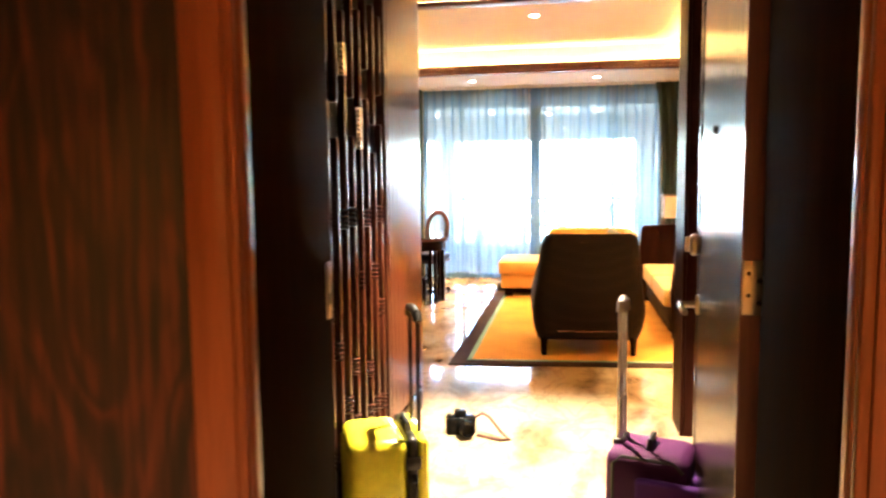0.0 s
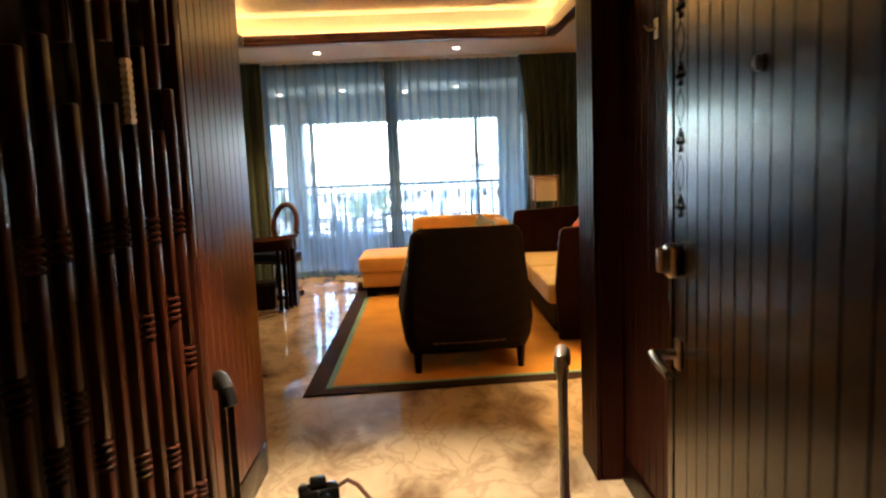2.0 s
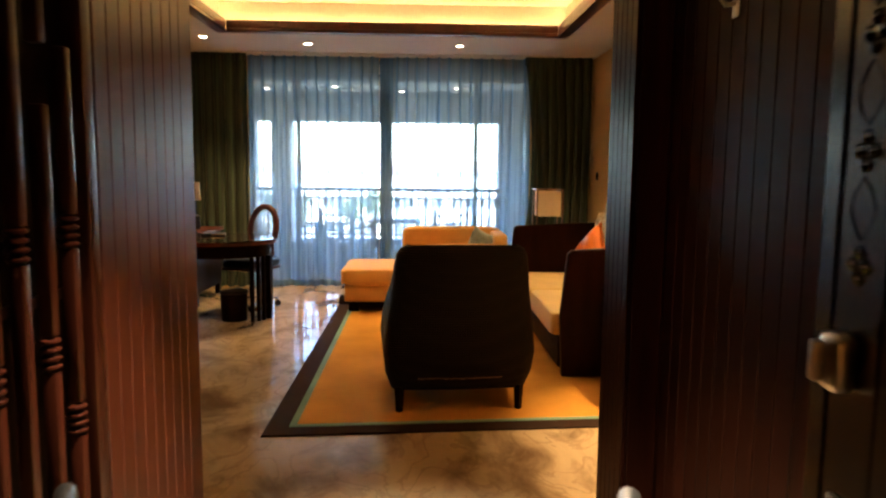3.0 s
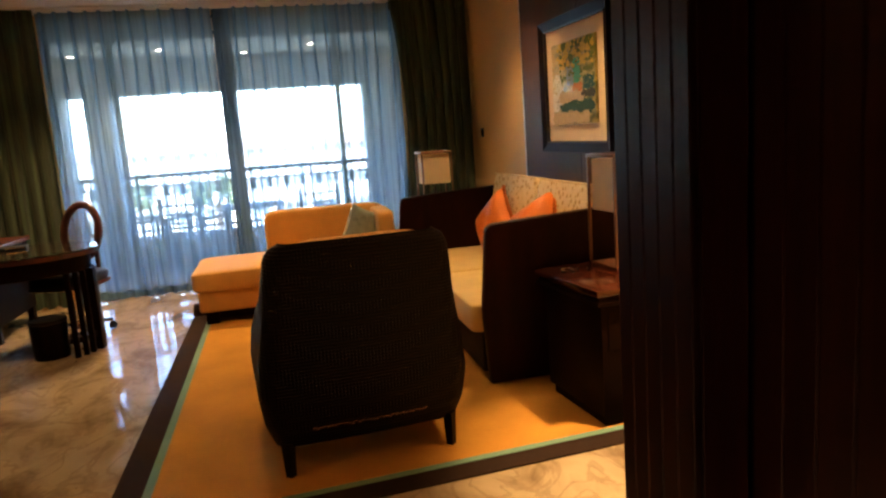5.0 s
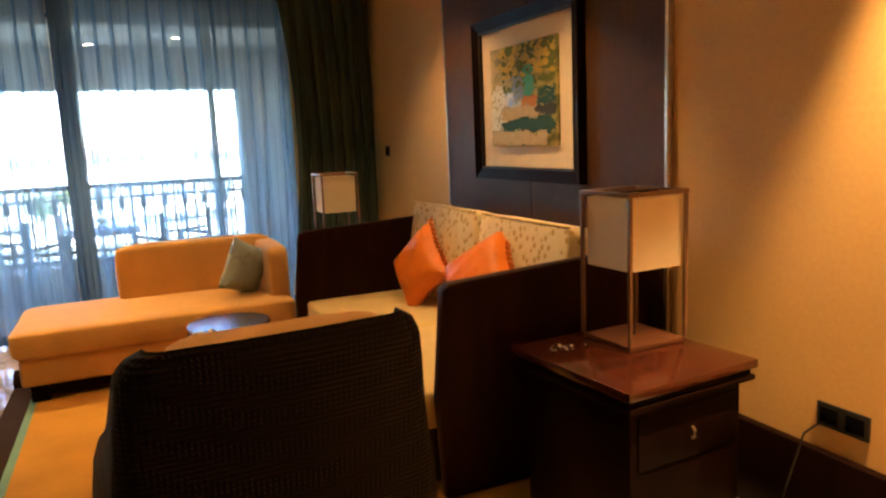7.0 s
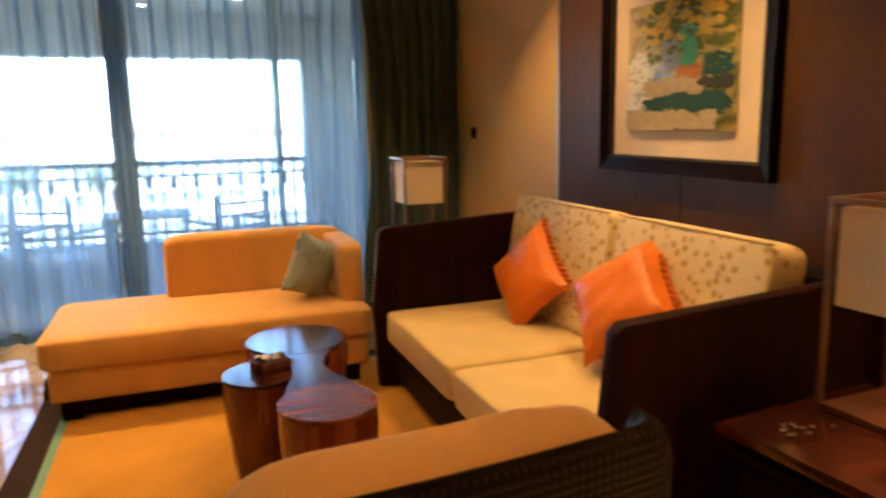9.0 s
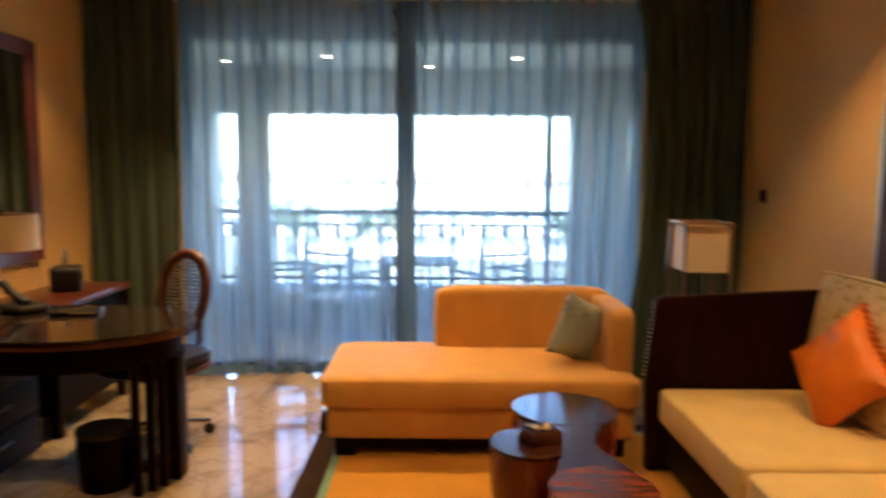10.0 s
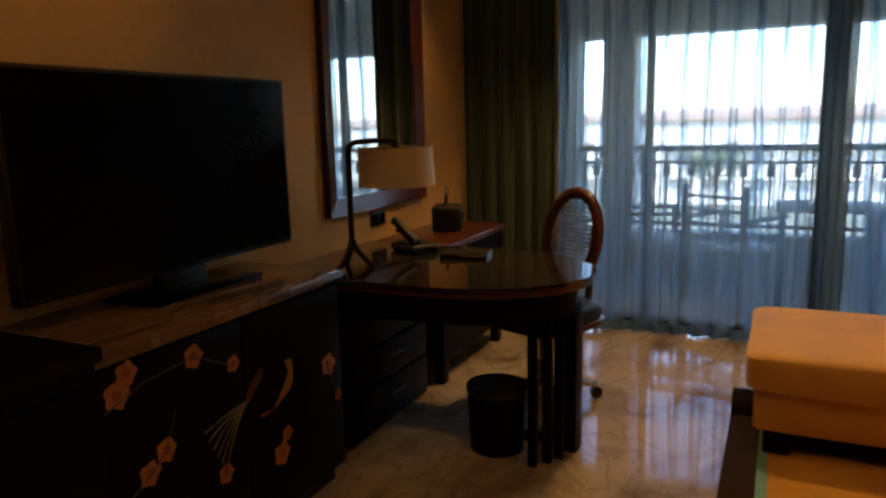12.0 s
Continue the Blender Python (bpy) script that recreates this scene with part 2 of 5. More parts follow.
HAZY_ROOF_TILE = surface("hazy_roof_tile", (0.42, 0.30, 0.25), 0.9, (0.5, 0.5, 0.5), 0.15, 60)
HAZY_GLASS = plain("hazy_far_glass", (0.42, 0.45, 0.48), 0.3)
LEAVES = surface("leaves", (0.07, 0.11, 0.04), 0.7, (3, 3, 3), 0.4, 60)
BARK = surface("bark", (0.12, 0.08, 0.05), 0.9, (8, 8, 2), 0.3, 60)
GRASS = surface("garden_ground", (0.18, 0.19, 0.15), 0.95, (0.2, 0.2, 0.2), 0.3, 60)
LACQUER = surface("black_lacquer", (0.005, 0.0026, 0.0016), 0.35, (6, 6, 6), 0.3, 60, relief=0.05, spec=0.06)
PEACH = plain("peach_lacquer", (0.40, 0.14, 0.04), 0.4)
PEACH_DEEP = plain("red_lacquer", (0.28, 0.05, 0.015), 0.4)
OCHRE = plain("ochre_lacquer", (0.32, 0.17, 0.05), 0.4)
OLIVE = plain("olive_lacquer", (0.08, 0.06, 0.025), 0.4)
MAT_BOARD = surface("mat_board", (0.62, 0.50, 0.34), 0.9, (6, 6, 6), 0.05, 300)
# Bulbs and sweets, and the screen's combs with light put into the colour.
IVORY_AND_LIT = plain("ivory_and_lit_comb", (0.78, 0.62, 0.36), 0.3)


def burl():
    m, n, l, b = node_material("burl_veneer")
    v = coords(n, l, (5.5, 5.5, 1.9))
    a = n.new("ShaderNodeTexNoise")
    a.inputs["Scale"].default_value, a.inputs["Detail"].default_value, a.inputs["Distortion"].default_value = 1.0, 2, 1.5
    l.new(v, a.inputs["Vector"])
    rings = n.new("ShaderNodeMath")
    rings.operation, rings.inputs[1].default_value = "MULTIPLY", 26.0
    l.new(a.outputs["Fac"], rings.inputs[0])
    si = n.new("ShaderNodeMath")
    si.operation = "SINE"
    l.new(rings.outputs[0], si.inputs[0])
    f = n.new("ShaderNodeTexNoise")
    f.inputs["Scale"].default_value, f.inputs["Detail"].default_value = 5.0, 5
    l.new(coords(n, l, (14, 14, 0.8)), f.inputs["Vector"])
    mx = n.new("ShaderNodeMath")
    mx.operation, mx.inputs[1].default_value = "MULTIPLY_ADD", 0.10
    l.new(si.outputs[0], mx.inputs[0]), l.new(f.outputs["Fac"], mx.inputs[2])
    r = ramp(n, [(0.32, (0.004, 0.0012, 0.0008)), (0.5, (0.036, 0.0068, 0.0034)), (0.74, (0.115, 0.022, 0.009))])
    l.new(mx.outputs[0], r.inputs["Fac"]), l.new(r.outputs["Color"], b.inputs["Base Color"])
    b.inputs["Roughness"].default_value, b.inputs["Coat Weight"].default_value = 0.45, 0.1
    return m


def floral():
    m, n, l, b = node_material("floral_cloth")
    v = coords(n, l, (1, 1, 1))
    vo = n.new("ShaderNodeTexVoronoi")
    vo.inputs["Scale"].default_value = 24
    no = n.new("ShaderNodeTexNoise")
    no.inputs["Scale"].default_value, no.inputs["Detail"].default_value = 40, 2
    l.new(v, vo.inputs["Vector"]), l.new(v, no.inputs["Vector"])
    ad = n.new("ShaderNodeMath")
    ad.operation = "MULTIPLY_ADD"
    ad.inputs[1].default_value = 0.35
    l.new(no.outputs["Fac"], ad.inputs[0]), l.new(vo.outputs["Distance"], ad.inputs[2])
    r = ramp(n, [(0.36, (0.44, 0.27, 0.075)), (0.44, (0.46, 0.29, 0.085)), (0.56, (0.66, 0.52, 0.27)), (1.0, (0.70, 0.56, 0.30))])
    l.new(ad.outputs[0], r.inputs["Fac"]), l.new(r.outputs["Color"], b.inputs["Base Color"])
    b.inputs["Roughness"].default_value = 0.8
    bump(n, l, b, no.outputs["Fac"], 0.2, 0.002)
    return m


def canvas():
    m, n, l, b = node_material("painted_canvas")
    v = coords(n, l, (1, 7, 11))
    no = n.new("ShaderNodeTexNoise")
    no.inputs["Scale"].default_value, no.inputs["Detail"].default_value, no.inputs["Distortion"].default_value = 1.0, 5, 1.0
    l.new(v, no.inputs["Vector"])
    r = ramp(n, [(0.30, (0.05, 0.07, 0.015)), (0.43, (0.16, 0.15, 0.03)), (0.52, (0.30, 0.25, 0.06)), (0.62, (0.44, 0.34, 0.10)), (0.75, (0.40, 0.24, 0.04))])
    l.new(no.outputs["Fac"], r.inputs["Fac"]), l.new(r.outputs["Color"], b.inputs["Base Color"])
    b.inputs["Roughness"].default_value = 0.35
    return m


def clear_glass():
    m, n, l, b = node_material("window_glass")
    g, t, mix, fr = n.new("ShaderNodeBsdfGlossy"), n.new("ShaderNodeBsdfTransparent"), n.new("ShaderNodeMixShader"), n.new("ShaderNodeFresnel")
    g.inputs["Roughness"].default_value, fr.inputs["IOR"].default_value = 0.02, 1.45
    l.new(fr.outputs[0], mix.inputs["Fac"]), l.new(t.outputs[0], mix.inputs[1]), l.new(g.outputs[0], mix.inputs[2])
    l.new(mix.outputs[0], n["Material Output"].inputs["Surface"])
    n.remove(b)
    return m


BURL, FLORAL, CANVAS, GLASS = burl(), floral(), canvas(), clear_glass()
STROKE = {k: plain("paint_" + k, c, 0.75) for k, c in {"gold": (0.52, 0.36, 0.04), "green": (0.10, 0.13, 0.015), "teal": (0.010, 0.060, 0.040), "jade": (0.06, 0.34, 0.20), "white": (0.62, 0.62, 0.54),
                                                    "grey": (0.22, 0.28, 0.32), "sand": (0.44, 0.34, 0.17), "dark": (0.03, 0.03, 0.02), "rust": (0.45, 0.16, 0.03)}.items()}


# ---- shapes ----
def box(bm, x0, x1, y0, y1, z0, z1, bevel=0.0, seg=2):
    m = Matrix.Translation(((x0 + x1) / 2, (y0 + y1) / 2, (z0 + z1) / 2)) @ Matrix.Diagonal((x1 - x0, y1 - y0, z1 - z0, 1))
    verts = bmesh.ops.create_cube(bm, size=1, matrix=m)["verts"]
    if bevel:
        edges = list({e for v in verts for e in v.link_edges})
        bmesh.ops.bevel(bm, geom=edges, offset=bevel, segments=seg, profile=0.5, affect="EDGES")
    return bm


def solid(*dims, bevel=0.0, seg=2):
    return box(bmesh.new(), *dims, bevel=bevel, seg=seg)


def turned(bm, profile, n=24, at=(0, 0, 0), sx=1.0, sy=1.0):
    """A lathe round z of (radius, height) points, closed at both ends."""
    rings = []
    for r, z in profile:
        rings.append([bm.verts.new((at[0] + sx * r * math.cos(2 * math.pi * i / n), at[1] + sy * r * math.sin(2 * math.pi * i / n), at[2] + z)) for i in range(n)])
    for a, b in zip(rings, rings[1:]):
        for i in range(n):
            bm.faces.new((a[i], a[(i + 1) % n], b[(i + 1) % n], b[i]))
    bm.faces.new(rings[0][::-1]), bm.faces.new(rings[-1])
    return bm


def tube(bm, points, r, n=8):
    pts = [Vector(p) for p in points]
    rings = []
    for i, p in enumerate(pts):
        d = (pts[min(i + 1, len(pts) - 1)] - pts[max(i - 1, 0)]).normalized()
        q = d.to_track_quat("Z", "Y")
        rings.append([bm.verts.new(p + q @ Vector((r * math.cos(2 * math.pi * k / n), r * math.sin(2 * math.pi * k / n), 0))) for k in range(n)])
    for a, b in zip(rings, rings[1:]):
        for k in range(n):
            bm.faces.new((a[k], a[(k + 1) % n], b[(k + 1) % n], b[k]))
    bm.faces.new(rings[0][::-1]), bm.faces.new(rings[-1])
    return bm


def puffed(bm, a, b, c, e1=0.25, e2=0.25, at=(0, 0, 0), nu=28, nv=14, sag=0.0):
    """A stuffed block: a superellipsoid with half sizes a, b, c."""
    def power(v, e):
        return math.copysign(abs(v) ** e, v)
    rows = []
    for j in range(1, nv):
        t = -math.pi / 2 + math.pi * j / nv
        row = []
        for i in range(nu):
            p = 2 * math.pi * i / nu
            x, y, z = power(math.cos(t), e1) * power(math.cos(p), e2), power(math.cos(t), e1) * power(math.sin(p), e2), power(math.sin(t), e1)
            w = 0.004 * math.sin(7 * x + 3 * z) * math.cos(5 * y)
            row.append(bm.verts.new((at[0] + a * x + w, at[1] + b * y + w, at[2] + c * z - sag * (1 - x * x) * (1 - y * y))))
        rows.append(row)
    for r, s in zip(rows, rows[1:]):
        for i in range(nu):
            bm.faces.new((r[i], r[(i + 1) % nu], s[(i + 1) % nu], s[i]))
    bm.faces.new(rows[0][::-1]), bm.faces.new(rows[-1])
    return bm


def pillow(bm, half, thick, seed, n=14):
    """A square scatter cushion in the xz plane, with drawn-in sides and creases."""
    rnd = random.Random(seed)
    k = [rnd.uniform(0.5, 1.5) for _ in range(4)]
    sides = []
    for s in (-1, 1):
        g = []
        for i in range(n + 1):
            row = []
            for j in range(n + 1):
                u, v = -1 + 2 * i / n, -1 + 2 * j / n
                t = max(0.0, (1 - u ** 4) * (1 - v ** 4)) ** 0.55
                fold = 0.008 * math.sin(9 * u * k[0] + 5 * v) * t + 0.006 * math.sin(14 * v * k[1] + 3 * u) * t
                row.append(bm.verts.new((half * u * (1 - 0.10 * (1 - v * v)) + 0.01 * k[2] * v * v * u, s * (thick * t + fold * 0.6), half * v * (1 - 0.10 * (1 - u * u)))))
            g.append(row)
        for i in range(n):
            for j in range(n):
                q = (g[i][j], g[i + 1][j], g[i + 1][j + 1], g[i][j + 1])
                bm.faces.new(q if s < 0 else q[::-1])
        sides.append(g)
    bmesh.ops.remove_doubles(bm, verts=bm.verts[:], dist=0.0008)
    return bm


def put_mesh(name, bm, material, smooth=None):
    bmesh.ops.recalc_face_normals(bm, faces=bm.faces[:])
    me = bpy.data.meshes.new(name)
    bm.to_mesh(me)
    bm.free()
    me.materials.append(material)
    me.polygons.foreach_set("use_smooth", [True] * len(me.polygons))
    me.set_sharp_from_angle(angle=radians(38))
    return me


def part(name, bm, material, parent, label=""):
    ob = new(name, put_mesh(name, bm, material))
    ob.parent = parent
    return tagged(ob, label)


def thing(name, x, y, z, rz, label, category, group=""):
    ob = new(name)
    ob.empty_display_size = 0.1
    ob.matrix_world = pose(x, y, z, 0, 0, rz)
    return tagged(ob, label, category, group)


def setting(name, bm, material, label="", category=""):
    return tagged(new(name, put_mesh(name, bm, material)), label, category, kind="structure")


def lone(name, bm, material, label, category, m=None, group=""):
    ob = tagged(new(name, put_mesh(name, bm, material)), label, category, group)
    if m is not None:
        ob.matrix_world = m
    return ob


def share(name, me, parent, m, label=""):
    ob = new(name, me)
    ob.parent = parent
    ob.matrix_local = m
    return tagged(ob, label)


# ---- the setting ----
FX0, FX1 = -0.82, 0.88
setting("floor", solid(-2.9, 2.4, -2.3, 9.95, -0.12, 0.0), FLOOR_MARBLE, "polished beige marble floor with brown veins", "floor")


def slab(name, dims_list, material, label="", category="wall"):
    bm = bmesh.new()
    for d in dims_list:
        box(bm, *d)
    return setting(name, bm, material, label, category)


slab("wall_left", [(-2.75, -2.6, 3.77, 9.85, 0, 3.1)], PAINT, "warm beige painted wall")
wall_right = slab("wall_right", [(2.1, 2.25, 3.77, 9.85, 0, 3.1)], PAINT, "warm beige painted wall")
slab("wall_near_left", [(-2.6, -0.96, 3.62, 3.77, 0, 3.1)], PAINT, "warm beige painted wall")
slab("wall_near_right", [(1.02, 2.1, 3.62, 3.77, 0, 3.1)], PAINT, "warm beige painted wall")
slab("wall_foyer_head", [(-0.96, 1.02, 3.62, 3.77, 2.5, 3.1)], PAINT, "warm beige painted wall over the foyer mouth")
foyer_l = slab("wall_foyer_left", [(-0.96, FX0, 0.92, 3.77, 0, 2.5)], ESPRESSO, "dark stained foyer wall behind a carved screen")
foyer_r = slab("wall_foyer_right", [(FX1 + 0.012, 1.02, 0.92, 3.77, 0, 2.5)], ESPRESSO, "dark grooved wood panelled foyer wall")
slab("wall_entrance", [(-2.9, -0.37, 0.5, 0.92, 0, 2.62), (0.53, 2.4, 0.5, 0.92, 0, 2.62), (-0.37, 0.53, 0.5, 0.92, 2.3, 2.62)], ESPRESSO, "thick dark wood entrance wall with door reveal")
slab("wall_corridor", [(-2.9, -2.75, -2.3, 0.5, 0, 2.62), (2.25, 2.4, -2.3, 0.5, 0, 2.62), (-2.75, 2.25, -2.3, -2.15, 0, 2.62)], PAINT, "beige corridor wall")
slab("ceiling_corridor", [(-2.9, 2.4, -2.3, 0.92, 2.62, 2.75)], CEILING_WHITE, "white corridor ceiling", "ceiling")
slab("ceiling_foyer", [(-0.96, 1.02, 0.92, 3.62, 2.5, 2.62)], CEILING_WHITE, "white foyer ceiling", "ceiling")

# Tray ceiling: low rim all round, raised middle.
TX0, TX1, TY0, TY1, LOW, HIGH = -1.86, 1.46, 4.7, 8.16, 2.72, 2.98
slab("ceiling_rim", [(-2.6, TX0, 3.77, 9.85, LOW, 3.1), (TX1, 2.1, 3.77, 9.85, LOW, 3.1), (TX0, TX1, 3.77, TY0, LOW, 3.1), (TX0, TX1, TY1, 9.85, LOW, 3.1)], CEILING_WHITE,
     "white plaster ceiling border", "ceiling")
slab("ceiling_tray", [(TX0, TX1, TY0, TY1, HIGH, 3.1)], CEILING_WHITE, "white raised tray ceiling glowing from a cove", "ceiling")
bm = bmesh.new()
W = 0.09
for x0, x1, y0, y1 in ((TX0 - 0.02, TX0 + W, TY0 - 0.02, TY1 + 0.02), (TX1 - W, TX1 + 0.02, TY0 - 0.02, TY1 + 0.02), (TX0 + W, TX1 - W, TY0 - 0.02, TY0 + W), (TX0 + W, TX1 - W, TY1 - W, TY1 + 0.02)):
    box(bm, x0, x1, y0, y1, LOW - 0.035, LOW - 0.004, 0.006)
for x0, x1, y0, y1 in ((TX0 + W - 0.02, TX0 + W, TY0 + W, TY1 - W), (TX1 - W, TX1 - W + 0.02, TY0 + W, TY1 - W), (TX0 + W, TX1 - W, TY0 + W - 0.02, TY0 + W), (TX0 + W, TX1 - W, TY1 - W, TY1 - W + 0.02)):
    box(bm, x0, x1, y0, y1, LOW - 0.004, LOW + 0.07, 0.004)
setting("trim_tray", bm, MAHOGANY, "dark wood moulding round the tray ceiling", "trim")
bm = bmesh.new()
for x0, x1, y0, y1 in ((TX0 + 0.02, TX0 + 0.05, TY0 + 0.1, TY1 - 0.1), (TX1 - 0.05, TX1 - 0.02, TY0 + 0.1, TY1 - 0.1), (TX0 + 0.1, TX1 - 0.1, TY0 + 0.02, TY0 + 0.05), (TX0 + 0.1, TX1 - 0.1, TY1 - 0.05, TY1 - 0.02)):
    box(bm, x0, x1, y0, y1, LOW + 0.012, LOW + 0.03)
lone("cove_light", bm, GLOW, "warm glowing light strip hidden in the ceiling cove", "light strip")


def downlight(x, y, z):
    t = thing("downlight", x, y, z, 0, "small round recessed ceiling downlight, lit warm white, a few of the set added", "ceiling light", "recessed downlights")
    part("ring", turned(bmesh.new(), [(0.052, -0.006), (0.055, -0.003), (0.055, -0.0005), (0.04, -0.0005)], 24), CEILING_WHITE, t)
    part("bulb", turned(bmesh.new(), [(0.036, -0.0085), (0.038, -0.0065)], 20), BULB, t)


# The two added wall-brightening lamps are given rings and bulbs too.
for x, y, z, power, cone in DOWNLIGHTS:
    downlight(x, y, {2.72: LOW, 2.955: HIGH, 2.50: 2.5}[z])

# Dark wall panel behind the sofa, skirting, switches.
panel = setting("wall_panel_right", solid(2.075, 2.097, 5.79, 7.97, 0, LOW), PANEL, "dark brown leather-look wall panel behind the sofa", "wall panel")
for y in (6.88,):
    part("panel_joint", solid(2.0735, 2.0748, y - 0.003, y + 0.003, 0.34, LOW), ESPRESSO, panel)
for y in (5.778, 7.982):
    part("edge_trim", solid(2.07, 2.098, y - 0.010, y + 0.010, 0.34, LOW, bevel=0.003), NICKEL, panel, "slim satin metal edge strip")
setting("baseboard_right", solid(2.06, 2.098, 3.78, 9.5, 0, 0.33, bevel=0.004), ESPRESSO, "tall dark wood skirting board", "baseboard")
setting("baseboard_left", solid(-2.598, -2.58, 3.78, 9.5, 0, 0.14, bevel=0.004), ESPRESSO, "dark wood skirting board", "baseboard")

# Planked foyer faces: boards with open joints.
def boards(parent, x0, x1, y0, y1, z0, z1, width, along, material=DOORWOOD):
    n = max(1, round((y1 - y0 if along == "y" else x1 - x0) / width))
    for i in range(n):
        if along == "y":
            a, b = y0 + (y1 - y0) * i / n, y0 + (y1 - y0) * (i + 1) / n
            bm = solid(x0, x1, a + 0.0012, b - 0.0012, z0, z1, bevel=0.003, seg=1)
        else:
            a, b = x0 + (x1 - x0) * i / n, x0 + (x1 - x0) * (i + 1) / n
            bm = solid(a + 0.0012, b - 0.0012, y0, y1, z0, z1, bevel=0.003, seg=1)
        part("plank", bm, material, parent)


boards(foyer_r, FX1, FX1 + 0.02, 0.95, 3.46, 0.12, 2.5, 0.085, "y", PLANK_SHADED)
part("skirting", solid(FX1 - 0.012, FX1 + 0.02, 0.95, 3.46, 0, 0.118, bevel=0.003), ESPRESSO, foyer_r)
post_r = slab("wall_post_right", [(0.775, 1.02, 3.49, 3.765, 0.0, 2.5)], MAHOGANY, "dark mahogany panelled post at the foyer mouth")
boards(post_r, 0.757, 0.776, 3.47, 3.77, 0.0, 2.5, 0.06, "y", PLANK_SHADED)
boards(post_r, 0.776, FX1, 3.471, 3.492, 0.0, 2.5, 0.105, "x", PLANK_SHADED)
post_l = slab("wall_post_left", [(FX0, -0.772, 3.0, 3.725, 0.0, 2.5)], MAHOGANY, "grooved wood panelled post at the foyer mouth")
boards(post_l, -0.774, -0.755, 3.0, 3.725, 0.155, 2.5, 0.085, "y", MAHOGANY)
part("skirting", solid(-0.774, -0.752, 3.0, 3.728, 0.0, 0.15, bevel=0.003), DOORWOOD, post_l)
part("post_end", solid(-0.96, -0.757, 3.727, 3.775, 0.0, 2.5), MAHOGANY, post_l)

# Entrance reveal, casing and corridor veneer.
for name, x0, x1 in (("trim_casing_left", -0.418, -0.318), ("trim_casing_right", 0.517, 0.66)):
    bm = bmesh.new()
    box(bm, x0, x1, 0.468, 0.497, 0, 2.38, 0.006)
    inner = x1 if x0 < 0 else x0
    s = -1 if x0 < 0 else 1
    for k, (w, d) in enumerate(((0.016, 0.452), (0.04, 0.46))):
        a, b = sorted((inner + s * 0.004 + s * k * 0.02, inner + s * (w + 0.004) + s * k * 0.02))
        box(bm, a, b, d, 0.47, 0, 2.36, 0.005)
    setting(name, bm, CASING, "orange-brown moulded wood door casing", "trim")
setting("trim_casing_head", solid(-0.418, 0.66, 0.468, 0.497, 2.384, 2.48, bevel=0.006), CASING, "orange-brown moulded wood door casing", "trim")
for name, x0, x1 in (("wall_veneer_left", -2.7, -0.422), ("wall_veneer_right", 0.664, 2.2)):
    setting(name, solid(x0, x1, 0.478, 0.498, 0, 2.6, bevel=0.003), BURL, "dark figured rosewood veneer corridor panel", "wall panel")
for name, x0, x1 in (("door_reveal_left", -0.37, -0.345), ("door_reveal_right", 0.516, 0.53)):
    setting(name, solid(x0, x1, 0.50, 0.918, 0, 2.3, bevel=0.003), REVEAL, "dark polished wood door reveal", "door frame")
strike = thing("strike_plate", -0.3445, 0.895, 1.2, 0, "worn metal lock strike plate on the dark door reveal", "lock plate")
part("plate", solid(0, 0.003, -0.014, 0.014, -0.06, 0.06, bevel=0.001), NICKEL, strike)
part("latch_hole", solid(0.0031, 0.0045, -0.006, 0.006, -0.03, -0.005), BLACK, strike)

# Carved screen of staggered bars along the foyer's other side.
screen = thing("carved_screen", FX0, 0, 0, 0, "dark carved wooden screen of staggered bars and toothed pieces", "screen")
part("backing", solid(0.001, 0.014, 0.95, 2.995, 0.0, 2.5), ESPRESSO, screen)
part("side_rail", solid(0.014, 0.064, 2.94, 2.995, 0.0, 2.5, bevel=0.004), LATTICE, screen)
for z in (0.03, 1.12, 2.45):
    part("cross_rail", solid(0.0142, 0.030, 0.95, 2.938, z - 0.012, z + 0.012, bevel=0.003), ESPRESSO, screen)


def toothed(bm, y, z0, z1, step, r, d):
    """A stack of thin turned rings on a bar."""
    n = max(2, round((z1 - z0) / step))
    prof = []
    for i in range(n):
        a = z0 + (z1 - z0) * i / n
        h = (z1 - z0) / n
        prof += [(r * 0.5, a), (r, a + h * 0.35), (r, a + h * 0.6), (r * 0.5, a + h * 0.95)]
    return turned(bm, prof, 10, (d, y, 0))


def comb(y, z0, z1):
    """A flat plate with saw-toothed edges."""
    n = round((z1 - z0) / 0.021)
    left = [(y - (0.024 if k % 2 else 0.013), z0 + (z1 - z0) * k / (2 * n)) for k in range(2 * n + 1)]
    right = [(y + (0.024 if k % 2 else 0.013), z0 + (z1 - z0) * k / (2 * n)) for k in range(2 * n + 1)]
    bm = bmesh.new()
    ends = []
    for x in (0.046, 0.064):
        a, b = [bm.verts.new((x, *p)) for p in left], [bm.verts.new((x, *p)) for p in right]
        for k in range(2 * n):
            bm.faces.new((a[k], b[k], b[k + 1], a[k + 1]))
        ends.append((a, b))
    (a, b), (c, d) = ends
    for k in range(2 * n):
        bm.faces.new((a[k], a[k + 1], c[k + 1], c[k])), bm.faces.new((b[k], d[k], d[k + 1], b[k + 1]))
    bm.faces.new((a[0], c[0], d[0], b[0])), bm.faces.new((a[-1], b[-1], d[-1], c[-1]))
    return bm


rnd = random.Random(5)
COMB, GAP, RINGS = "toothed_piece", "gap", "turned_piece"
